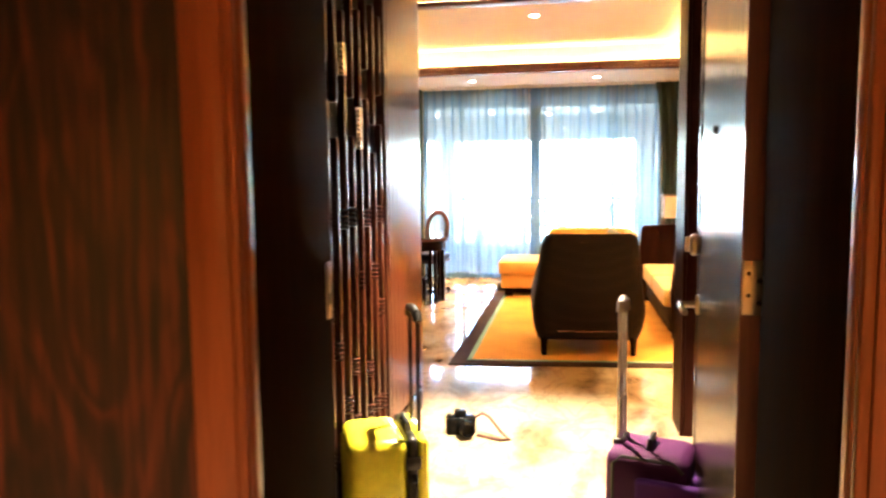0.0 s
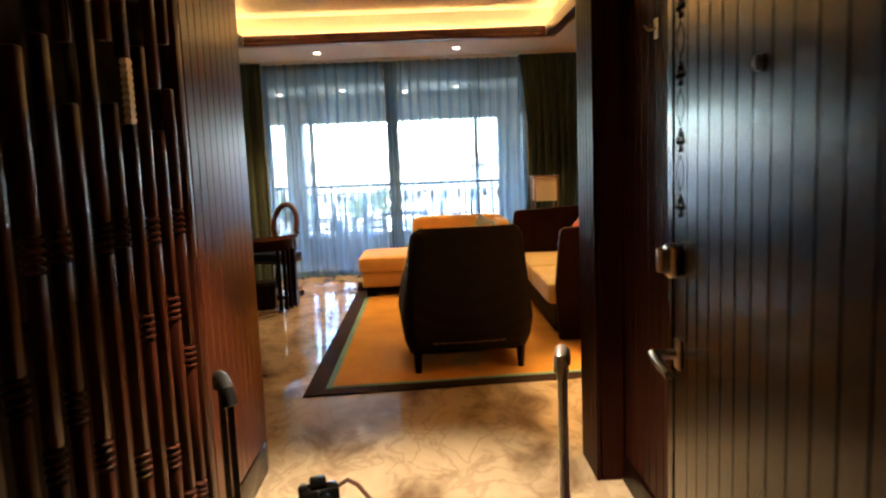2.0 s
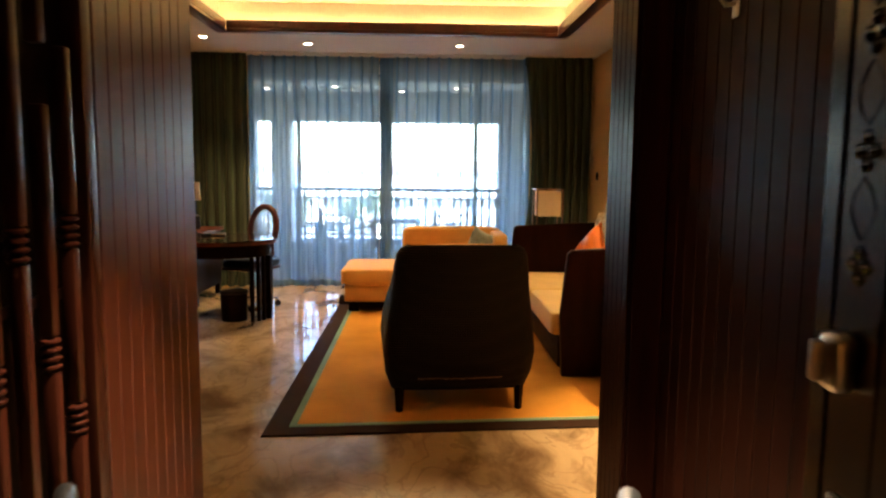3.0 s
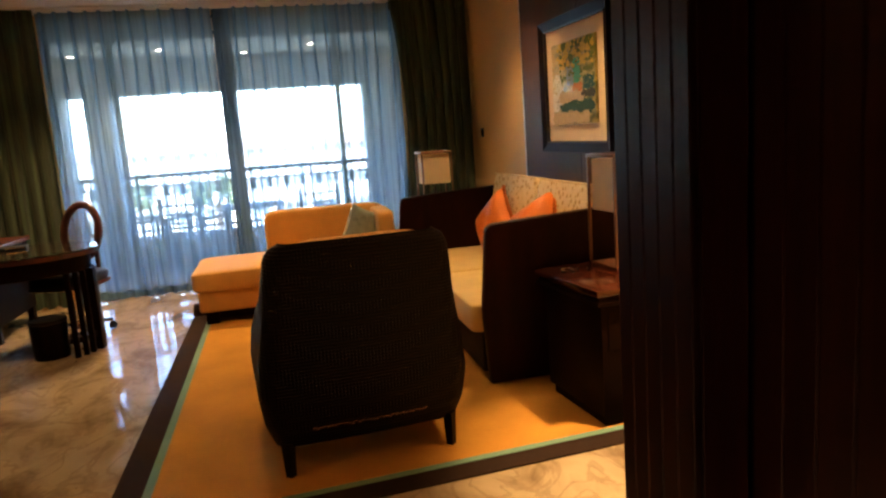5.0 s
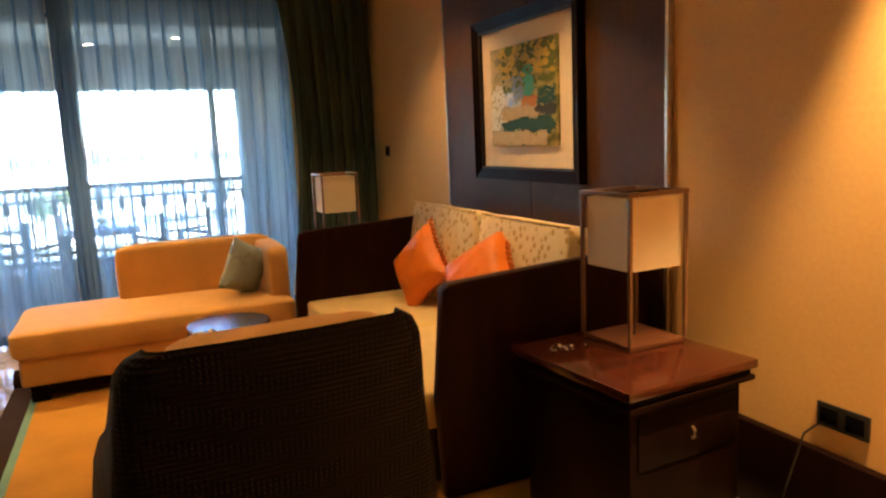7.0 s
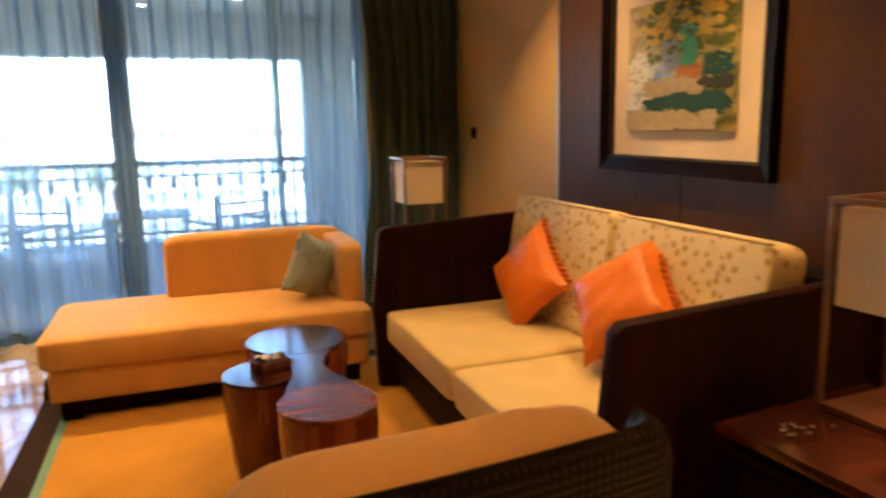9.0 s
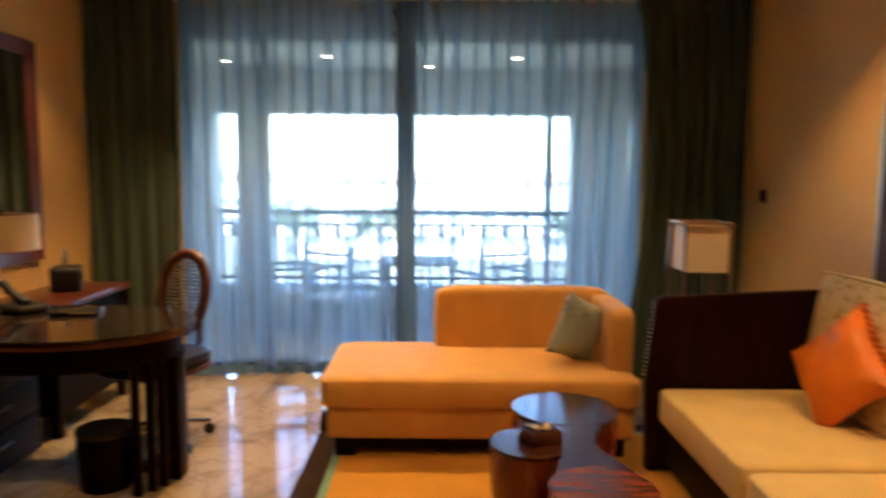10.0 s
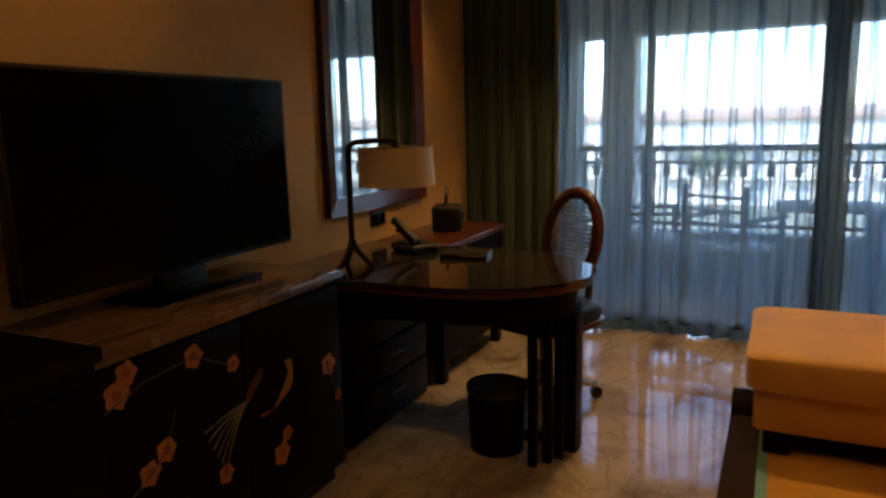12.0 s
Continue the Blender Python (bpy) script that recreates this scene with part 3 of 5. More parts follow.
# Per bar of the repeat: low rings, middle rings or none, upper break and its kind.
REPEAT = [(0.81, 1.27, (1.70, 1.84), GAP), (1.00, None, (1.56, 1.69), GAP), (0.55, 1.26, (1.80, 1.93), GAP), (0.99, None, (1.57, 1.75), COMB), (0.62, 1.275, (1.62, 1.78), GAP),
          (0.48, 1.27, (1.86, 1.99), COMB), (0.74, None, (1.60, 1.74), GAP), (0.90, 1.28, (1.74, 1.88), GAP)]
for i in range(18):
    y = 2.87 - 0.11 * i
    low, mid, (g0, g1), kind = REPEAT[i % 8]
    extra = 0.22 + 0.11 * rnd.random()
    cuts = [(extra, extra + 0.08, RINGS), (low - 0.04, low + 0.04, RINGS)]
    if mid:
        cuts.append((mid - 0.04, mid + 0.04, RINGS))
    cuts.append((g0, g1, kind))
    top = 2.10 + 0.15 * rnd.random()
    cuts.append((top, top + 0.12, GAP))
    z = 0.045
    for a, b, what in cuts:
        part("bar", solid(0.0305, 0.064, y - 0.016, y + 0.016, z, a, bevel=0.006), LATTICE, screen)
        if what == RINGS:
            part("turned_piece", toothed(bmesh.new(), y, a, b, 0.02, 0.024, 0.046), LATTICE, screen)
        elif what == COMB:
            # Pale colour stands for light falling on this dark carved piece.
            part("toothed_piece", comb(y, a, b), IVORY_AND_LIT, screen, "saw-toothed plate, coloured pale for the light it catches")
        z = b
    part("bar", solid(0.0305, 0.064, y - 0.016, y + 0.016, z, 2.438, bevel=0.006), LATTICE, screen)


hook = thing("wall_hook", FX1, 3.02, 1.86, 0, "small brass hook on the dark panelled foyer wall", "hook")
part("plate", solid(-0.005, -0.0005, -0.02, 0.02, -0.035, 0.035, bevel=0.002), NICKEL, hook)
part("peg", tube(bmesh.new(), [(-0.004, 0, 0), (-0.03, 0, -0.005), (-0.045, 0, 0.012)], 0.006, 8), NICKEL, hook)

# ---- entrance door ----
door = tagged(thing("door_1", 0.497, 1.0, 0.0, -5.0, "open dark grooved wooden entrance door with metal lever", "door"), kind="structure")
LEAF = 1.07
part("leaf", solid(0.016, 0.044, 0.0, LEAF, 0.012, 2.27), DOORWOOD, door)
part("hinge_edge", solid(0.0, 0.06, -0.008, -0.0005, 0.012, 2.27, bevel=0.001), surface("edge_wood", (0.12, 0.04, 0.035), 0.45, (20, 20, 1), 0.2, 60), door, "plain reddish edge of the door")
CARVED0, CARVED1 = LEAF - 0.145, LEAF - 0.045
y = 0.002
while y < LEAF - 0.01:
    w = 0.070
    if y < CARVED0 <= y + w:
        w = CARVED0 - y
    elif abs(y - CARVED0) < 1e-6:
        w = CARVED1 - CARVED0
    w = min(w, LEAF - y)
    if w > 0.012:
        carved = abs(y - CARVED0) < 1e-6
        part("carved_board" if carved else "plank", solid(0.0 if not carved else 0.003, 0.0155, y + 0.0008, y + w - 0.0008, 0.012, 2.27, bevel=0.0025, seg=1), DOORWOOD, door)
    y += w
part("outer_face", solid(0.0445, 0.06, 0.0, LEAF, 0.012, 2.27), DOORWOOD, door)
cy = (CARVED0 + CARVED1) / 2
for k in range(7):
    z = 1.32 + 0.135 * k
    bm = bmesh.new()
    for a in range(4):
        puffed(bm, 0.0022, 0.010, 0.010, 0.8, 0.8, (0.003, cy + 0.016 * math.cos(a * math.pi / 2), z + 0.016 * math.sin(a * math.pi / 2)), 8, 6)
    part("carved_flower", bm, DOORWOOD, door)
    bm = bmesh.new()
    for s in (-1, 1):
        tube(bm, [(0.003, cy + s * 0.028 * math.sin(math.pi * j / 6), z + 0.03 + 0.075 * j / 6) for j in range(7)], 0.0014, 6)
    part("carved_leaf", bm, DOORWOOD, door)
plate = part("lock_plate", solid(-0.006, 0.0028, cy - 0.018, cy + 0.018, 0.968, 1.032, bevel=0.003), NICKEL, door, "worn satin metal plate")
bm = bmesh.new()
tube(bm, [(-0.004, cy, 1.0), (-0.03, cy, 1.0), (-0.052, cy, 1.0)], 0.011, 10)
part("lever_stem", bm, NICKEL, door)
part("lever", tube(bmesh.new(), [(-0.052, cy + 0.01, 1.0), (-0.056, cy - 0.03, 1.002), (-0.056, cy - 0.08, 0.998), (-0.05, cy - 0.12, 0.992)], 0.010, 10), NICKEL, door, "curved satin metal lever")
bolt = part("deadbolt", solid(-0.03, 0.0028, cy - 0.023, cy + 0.023, 1.168, 1.240, bevel=0.012, seg=3), NICKEL, door, "boxy satin metal deadbolt")
part("thumb_turn", solid(-0.046, -0.0305, cy - 0.008, cy + 0.008, 1.18, 1.23, bevel=0.004), NICKEL, bolt)
part("peephole", turned(bmesh.new(), [(0.013, 0), (0.013, 0.006), (0.008, 0.009)], 16), BRONZE, door, "dark round peephole").matrix_local = pose(0.0, 0.535, 1.555, 0, -90, 0)
hinge = part("hinge", solid(0.002, 0.05, -0.0125, -0.0082, 1.15, 1.26, bevel=0.001), NICKEL, door, "pale metal hinge leaf with screws")
for x, z in ((0.014, 1.235), (0.034, 1.22), (0.014, 1.19), (0.034, 1.175)):
    part("screw", turned(bmesh.new(), [(0.005, 0), (0.004, 0.0015)], 10), BRONZE, hinge).matrix_local = pose(x, -0.0126, z, 90, 0, 0)
part("knuckle", turned(bmesh.new(), [(0.008, 0), (0.008, 0.11)], 12, (0.06, -0.02, 1.15)), NICKEL, hinge)


# ---- window, curtains, balcony ----
slab("wall_window", [(-2.75, -2.0, 9.85, 9.97, 0, 3.1), (1.4, 2.25, 9.85, 9.97, 0, 3.1), (-2.0, 1.4, 9.85, 9.97, 2.68, 3.1)], PAINT, "beige wall round the balcony window")
window = tagged(thing("window_1", 0, 9.90, 0, 0, "wide dark-framed sliding glass balcony door", "window"), kind="structure")
for x, w in ((-1.97, 0.06), (-1.41, 0.05), (-0.36, 0.13), (0.735, 0.05), (1.37, 0.06)):
    part("stile", solid(x - w / 2, x + w / 2, -0.03, 0.03, 0.04, 2.505, bevel=0.004), FRAME_METAL, window)
for z0, z1 in ((0.0, 0.04), (2.505, 2.53), (2.66, 2.68)):
    part("rail", solid(-2.0, 1.4, -0.035, 0.035, z0, z1, bevel=0.004), FRAME_METAL, window)
for x0, x1 in ((-1.94, -1.435), (-1.385, -0.425), (-0.295, 0.71), (0.76, 1.34)):
    p = part("pane", solid(x0, x1, -0.004, 0.004, 0.04, 2.505), GLASS, window)
    p.visible_shadow = False
p = part("transom_pane", solid(-2.0, 1.4, -0.004, 0.004, 2.53, 2.66), GLASS, window)
p.visible_shadow = False
part("handle", solid(-0.43, -0.40, -0.075, -0.031, 0.98, 1.12, bevel=0.005), CHROME, window)


def curtain(x0, x1, y, z0, z1, period, amp, over, seed, rows=14, lean=0.0, spread_x=0.0):
    """A hanging cloth with deep rounded folds that vary along and down the cloth."""
    rnd = random.Random(seed)
    n = max(24, int((x1 - x0) / period * 14))
    ph = [rnd.uniform(0, 6.28) for _ in range(6)]
    bm = bmesh.new()
    grid = []
    for j in range(rows + 1):
        v = j / rows
        row = []
        for i in range(n + 1):
            u = i / n
            x = x0 + (x1 - x0) * u
            s = 2 * math.pi * x / period + 0.9 * math.sin(2.3 * x + ph[0]) + 0.7 * math.sin(5.1 * x + ph[1]) + 0.35 * (1 - v) * math.sin(3.7 * x + ph[2])
            k = 0.75 + 0.35 * math.sin(4.1 * x + ph[3])
            a = amp * (0.55 + 0.45 * (1 - v)) * k
            dx = over * k * math.sin(2 * s) * 0.5 - over * k * math.sin(s) * 0.9
            shift = lean * math.sin(math.pi * min(1, (1 - v) * 1.15)) * (1 - u if lean > 0 else u)
            flare = spread_x * (1 - v) * (u - 0.5)
            row.append(bm.verts.new((x + dx + shift + flare, y + a * math.cos(s) + 0.012 * math.sin(1.7 * x + ph[4]) * (1 - v), z0 + (z1 - z0) * v + (0.012 * math.sin(s + ph[5]) if j == 0 else 0))))
        grid.append(row)
    for a, b in zip(grid, grid[1:]):
        for i in range(n):
            bm.faces.new((a[i], a[i + 1], b[i + 1], b[i]))
    return bm


def pleated(x0, x1, z0, z1, seed, fan=0.0, rows=18):
    """Thin cloth that hangs from pinched pleats: flat between them, rounded loops of cloth at each, wider and looser towards the hem."""
    rnd = random.Random(seed)
    pleats, x = [], x0 + 0.05
    while x < x1 - 0.04:
        pleats.append((x, rnd.uniform(-0.035, 0.035), rnd.uniform(0.7, 1.4), rnd.uniform(-0.01, 0.01)))
        x += rnd.uniform(0.112, 0.150)
    mid = (x0 + x1) / 2
    loop = ((-0.30, 0.0), (-1.0, 0.35), (-1.05, 0.75), (-0.6, 1.0), (0.6, 1.0), (1.05, 0.75), (1.0, 0.35), (0.30, 0.0))
    bm = bmesh.new()
    grid = []
    for j in range(rows + 1):
        v = j / rows
        d = 1 - v
        z = z0 + (z1 - z0) * v
        row = [(x0 + fan * (x0 - mid) * d * d, 0.0, z)]
        for k, (x, sway, wide, jog) in enumerate(pleats):
            xk = x + sway * d ** 1.5 + fan * (x - mid) * d * d + jog * math.sin(5 * z + k)
            w, depth = (0.012 + 0.026 * d * d) * wide, 0.045 + 0.02 * d
            row += [(xk + a * w, -depth * b, z + (0.010 * math.sin(k * 2.1 + a) if j == 0 else 0)) for a, b in loop]
            nx = pleats[k + 1][0] if k + 1 < len(pleats) else x1
            row.append((xk + (nx - x) * 0.5, 0.012 + 0.020 * d, z))
        row.append((x1 + fan * (x1 - mid) * d * d, 0.0, z))
        grid.append([bm.verts.new(p) for p in row])
    for a, b in zip(grid, grid[1:]):
        for i in range(len(a) - 1):
            bm.faces.new((a[i], a[i + 1], b[i + 1], b[i]))
    return bm, pleats


def sheer(x0, x1, seed, edge):
    t = thing("sheer_curtain", 0, 9.63, 0, 0, "pale grey-blue translucent floor-length sheer curtain", "curtain", "sheer curtains")
    bm, pleats = pleated(x0, x1, 0.075, 2.70, seed)
    part("cloth", bm, SHEER, t)
    part("hem", curtain(x0, x1, -0.035, 0.012, 0.085, 0.12, 0.055, 0.045, seed, 2), SHEER_DENSE_SHADE, t, "denser weighted hem")
    rnd = random.Random(seed + 9)
    # Tapered dark strips imitate the shade where folds overlap.
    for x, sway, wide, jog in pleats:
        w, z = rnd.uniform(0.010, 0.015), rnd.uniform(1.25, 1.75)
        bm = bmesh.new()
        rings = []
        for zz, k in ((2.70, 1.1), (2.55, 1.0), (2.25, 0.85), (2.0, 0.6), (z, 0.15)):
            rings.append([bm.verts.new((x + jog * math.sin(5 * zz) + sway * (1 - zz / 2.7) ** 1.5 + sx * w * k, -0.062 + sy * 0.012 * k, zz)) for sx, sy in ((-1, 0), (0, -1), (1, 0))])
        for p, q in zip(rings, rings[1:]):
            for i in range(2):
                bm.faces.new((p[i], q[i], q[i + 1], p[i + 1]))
        part("pleat_shade", bm, SHEER_FOLD_SHADE, t)
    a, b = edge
    part("gathered_edge", curtain(a, b, 0.03, 0.012, 2.70, 0.045, 0.02, 0.014, seed + 3), SHEER_DENSE_SHADE, t, "gathered dense leading edge, shade put into its dark blue")


sheer(-1.95, -0.425, 11, (-0.425, -0.345))
sheer(-0.265, 1.36, 23, (-0.340, -0.265))


def drape(x0, x1, seed, lean):
    t = thing("drape", 0, 9.50, 0, 0, "heavy dark green striped floor-length drape, drawn aside", "curtain", "green drapes")
    part("cloth", curtain(x0, x1, 0, 0.015, 2.705, 0.115, 0.045, 0.022, seed, 16, lean), DRAPE_CLOTH, t)
    part("heading", curtain(x0, x1, -0.004, 2.62, 2.708, 0.115, 0.045, 0.022, seed, 2), DRAPE_CLOTH, t, "pleated heading tape")


drape(-2.57, -1.92, 4, 0.0)
drape(1.27, 2.05, 9, 0.10)
setting("trim_curtain_track", solid(-2.58, 2.08, 9.46, 9.68, 2.708, 2.716), CEILING_WHITE, "slim white curtain track", "trim")

slab("balcony_floor", [(-2.95, 2.4, 9.97, 11.7, -0.15, -0.02)], STONE_PALE, "pale stone balcony floor", "balcony floor")
slab("balcony_ceiling", [(-2.95, 2.4, 9.97, 11.7, 2.47, 2.75)], CEILING_WHITE, "white balcony ceiling", "ceiling")
slab("balcony_beam", [(-2.95, 2.4, 11.42, 11.72, 2.07, 2.468)], STONE_PALE, "stone balcony beam", "beam")
slab("balcony_columns", [(-2.95, -2.30, 11.42, 11.72, 0, 2.068), (-2.06, -1.79, 11.40, 11.72, 0.38, 2.068), (1.19, 2.4, 11.42, 11.72, 0, 2.068)], STONE_PALE, "broad stone balcony piers", "column")
slab("balcony_sides", [(-2.95, -2.80, 9.97, 11.42, -0.02, 2.47), (2.25, 2.40, 9.97, 11.42, -0.02, 2.47)], STONE_PALE, "pale plaster balcony side walls")
slab("balcony_parapet", [(-2.30, 1.19, 11.46, 11.66, -0.02, 0.38)], STONE_PALE, "low stone balcony parapet", "parapet")
for x, y in ((-1.05, 10.6), (0.55, 10.6), (-2.0, 10.9), (-0.2, 11.1)):
    t = thing("balcony_downlight", x, y, 2.468, 0, "small lit recessed balcony ceiling light", "ceiling light", "balcony lights")
    part("ring", turned(bmesh.new(), [(0.05, -0.006), (0.052, -0.001)], 18), CEILING_WHITE, t)
    part("bulb", turned(bmesh.new(), [(0.034, -0.0085), (0.036, -0.0065)], 16), BULB, t)
railing = thing("balcony_railing", 0, 11.56, 0, 0, "dark metal balcony railing with slatted panels on a stone parapet", "railing")
part("top_rail", solid(-2.30, 1.19, -0.035, 0.035, 1.08, 1.13, bevel=0.008), FRAME_METAL, railing)
part("upper_rail", solid(-2.30, 1.19, -0.015, 0.015, 0.97, 0.995, bevel=0.003), FRAME_METAL, railing)
part("lower_rail", solid(-2.30, 1.19, -0.015, 0.015, 0.43, 0.46, bevel=0.003), FRAME_METAL, railing)
bar_mesh = put_mesh("baluster", solid(-0.010, 0.010, -0.010, 0.010, 0.38, 1.08), FRAME_METAL)
block_mesh = put_mesh("block", solid(-0.030, 0.030, -0.014, 0.014, 0.86, 0.965, bevel=0.003), FRAME_METAL)
for i in range(34):
    x = -2.25 + i * 0.104
    share("baluster", bar_mesh, railing, pose(x, 0, 0))
    if i % 2:
        share("block", block_mesh, railing, pose(x, 0, 0.0))


def patio_chair(m):
    t = tagged(new("patio_chair"), "slatted metal-framed balcony armchair", "chair", "balcony chairs")
    for sx in (-0.25, 0.25):
        for sy in (-0.24, 0.24):
            part("leg", solid(sx - 0.018, sx + 0.018, sy - 0.018, sy + 0.018, 0, 0.64 if sy < 0 else 0.9, bevel=0.004), FRAME_METAL, t)
        part("armrest", solid(sx - 0.03, sx + 0.03, -0.27, 0.26, 0.64, 0.665, bevel=0.006), FRAME_METAL, t)
    part("seat", solid(-0.26, 0.26, -0.25, 0.25, 0.40, 0.44, bevel=0.01), STONE_PALE, t)
    for k in range(4):
        part("back_slat", tube(bmesh.new(), [(-0.25 + 0.5 * j / 6, 0.245 + 0.03 * math.sin(math.pi * j / 6), 0.52 + 0.1 * k) for j in range(7)], 0.012, 6), FRAME_METAL, t)
    t.matrix_world = m
    return t


first = patio_chair(pose(-0.92, 10.72, -0.02, 0, 0, 150))
copy_thing(first, pose(0.36, 10.75, -0.02, 0, 0, -150))
copy_thing(first, pose(-1.55, 10.95, -0.02, 0, 0, 110))
t = thing("patio_table", -0.28, 10.95, -0.02, 0, "small pale-topped balcony table", "table")
part("tabletop", solid(-0.36, 0.36, -0.3, 0.3, 0.70, 0.73, bevel=0.01), STONE_PALE, t)
for sx in (-0.3, 0.3):
    for sy in (-0.25, 0.25):
        part("leg", solid(sx - 0.02, sx + 0.02, sy - 0.02, sy + 0.02, 0, 0.70), FRAME_METAL, t)

# Grounds and buildings beyond the balcony.
setting("ground", solid(-600, 600, 11.8, 1200, -9.3, -9.0), GRASS, "hazy garden ground", "ground")


def building(x0, x1, y0, depth, floors, step, label):
    base = -9.0
    t = thing("hotel_building", (x0 + x1) / 2, y0, base, 0, label, "building")
    w = (x1 - x0) / 2
    h = floors * 3.3
    part("wall", solid(-w, w, 0, depth, 0, h), HAZY_FACADE, t)
    part("roof", solid(-w - 0.8, w + 0.8, -0.8, depth + 0.8, h, h + 0.5, bevel=0.2), HAZY_ROOF_TILE, t)
    bm = bmesh.new()
    v = [bm.verts.new(p) for p in ((-w - 0.8, -0.8, h + 0.5), (w + 0.8, -0.8, h + 0.5), (w + 0.8, depth + 0.8, h + 0.5), (-w - 0.8, depth + 0.8, h + 0.5), (-w + 4, depth / 2, h + 1.4), (w - 4, depth / 2, h + 1.4))]
    for f in ((0, 1, 5, 4), (1, 2, 5), (2, 3, 4, 5), (3, 0, 4), (0, 3, 2, 1)):
        bm.faces.new([v[i] for i in f])
    part("roof_slope", bm, HAZY_ROOF_TILE, t)
    win = put_mesh("window", solid(-0.8, 0.8, -0.06, 0.0, 0, 1.9), HAZY_GLASS)
    bal = put_mesh("balcony", solid(-1.6, 1.6, -1.2, -0.001, -0.3, 0.75), HAZY_FACADE)
    n = int(2 * w / step)
    for f in range(floors):
        for i in range(n):
            x = -w + (i + 0.5) * 2 * w / n
            share("window", win, t, pose(x, 0, f * 3.3 + 0.7))
            if f:
                share("balcony", bal, t, pose(x, 0, f * 3.3 + 0.1))


building(-18, 26, 95, 14, 3, 4.4, "pale hazy hotel building with balconies and tiled roof")
building(-75, -24, 130, 16, 3, 5.0, "pale hazy far hotel wing with tiled roof")
building(34, 90, 120, 16, 3, 5.0, "pale hazy hotel block with tiled roof")


def tree(x, y, h, seed):
    rnd = random.Random(seed)
    t = thing("tree", x, y, -9.0, 0, "leafy green garden tree", "tree", "garden trees")
    bm = bmesh.new()
    tube(bm, [(0, 0, 0), (0.1, 0.05, h * 0.3), (0.05, 0.1, h * 0.6)], 0.22, 8)
    tips = []
    for k in range(6):
        a = rnd.uniform(0, 6.28)
        tip = (math.cos(a) * h * 0.28, math.sin(a) * h * 0.28, h * rnd.uniform(0.65, 0.95))
        tips.append(tip)
        tube(bm, [(0.05, 0.1, h * 0.5), (tip[0] * 0.6, tip[1] * 0.6, tip[2] * 0.85), tip], 0.08, 5)
    part("trunk", bm, BARK, t)
    verts, faces = [], []
    for k in range(1400):
        c = rnd.choice(tips)
        p = Vector((rnd.gauss(c[0], h * 0.10), rnd.gauss(c[1], h * 0.10), rnd.gauss(c[2], h * 0.08)))
        e = Euler((rnd.uniform(0, 6.28), rnd.uniform(0, 6.28), 0)).to_matrix()
        i = len(verts)
        for q in ((-0.18, 0, 0), (0, -0.09, 0), (0.22, 0, 0), (0, 0.09, 0)):
            verts.append(tuple(p + e @ Vector(q)))
        faces.append((i, i + 1, i + 2, i + 3))
    me = bpy.data.meshes.new("crown")
    me.from_pydata(verts, [], faces)
    me.materials.append(LEAVES)
    ob = new("crown", me)
    ob.parent = t


for x, y, h, s in ((-16, 84, 7.4, 1), (-7, 88, 7.0, 2), (16, 86, 7.2, 4)):
    tree(x, y, h, s)


# ---- rug ----
rug = thing("rug", 0, 0, 0.0, 0, "gold woven rug with teal line and dark brown border on marble", "rug")


def rug_sheet(inset0, z, bm=None):
    """An askew sheet: near edge rises a little to one side."""
    bm = bm or bmesh.new()
    x0, x1, y0, y1 = -0.77 + inset0, 1.96 - inset0, 4.80 + inset0, 8.56 - inset0
    tilt = 0.075
    c = [(x0, y0 + tilt * 0), (x1, y0 + tilt * (x1 - x0)), (x1, y1), (x0, y1)]
    lo = [bm.verts.new((x, y, 0.001)) for x, y in c]
    hi = [bm.verts.new((x, y, z)) for x, y in c]
    bm.faces.new(hi), bm.faces.new(lo[::-1])
    for i in range(4):
        bm.faces.new((lo[i], lo[(i + 1) % 4], hi[(i + 1) % 4], hi[i]))
    return bm


part("border", rug_sheet(0.0, 0.010), RUG_BROWN, rug, "dark brown bound border")
part("teal_line", rug_sheet(0.125, 0.0125), RUG_TEAL, rug, "teal line")
part("field", rug_sheet(0.165, 0.015), RUG_GOLD, rug, "gold woven field")
bm = bmesh.new()
prev = None
for j in range(13):
    a = math.pi * j / 12
    zz = 0.012 + 0.085 * math.sin(a)
    row = [bm.verts.new((x, 8.52 - 0.10 * math.cos(a), zz)) for x in (-0.77, -0.70, -0.62)]
    if prev:
        for i in range(2):
            bm.faces.new((prev[i], prev[i + 1], row[i + 1], row[i]))
    prev = row
bmesh.ops.solidify(bm, geom=bm.faces[:], thickness=0.008)
part("curled_corner", bm, RUG_BROWN, rug, "curled-up dark corner")

# ---- armchair ----
chair = thing("armchair", 0.275, 5.552, 0.015, 4.5, "high-backed dark woven rattan armchair with tan cushions on the rug", "armchair")


def shell_row(z):
    """Half width, back offset and arm reach of the woven shell at a height."""
    pts = [(0.13, 0.400, -0.370, 0.68), (0.22, 0.432, -0.398, 0.72), (0.35, 0.448, -0.418, 0.73), (0.50, 0.432, -0.432, 0.67), (0.62, 0.412, -0.448, 0.53), (0.72, 0.397, -0.462, 0.32),
           (0.84, 0.386, -0.482, 0.19), (0.92, 0.376, -0.494, 0.13), (0.955, 0.362, -0.496, 0.10), (0.978, 0.340, -0.490, 0.075), (0.990, 0.310, -0.480, 0.055)]
    for a, b in zip(pts, pts[1:]):
        if a[0] <= z <= b[0]:
            f = (z - a[0]) / (b[0] - a[0])
            return [p + (q - p) * f for p, q in zip(a[1:], b[1:])]
    return list(pts[-1][1:])


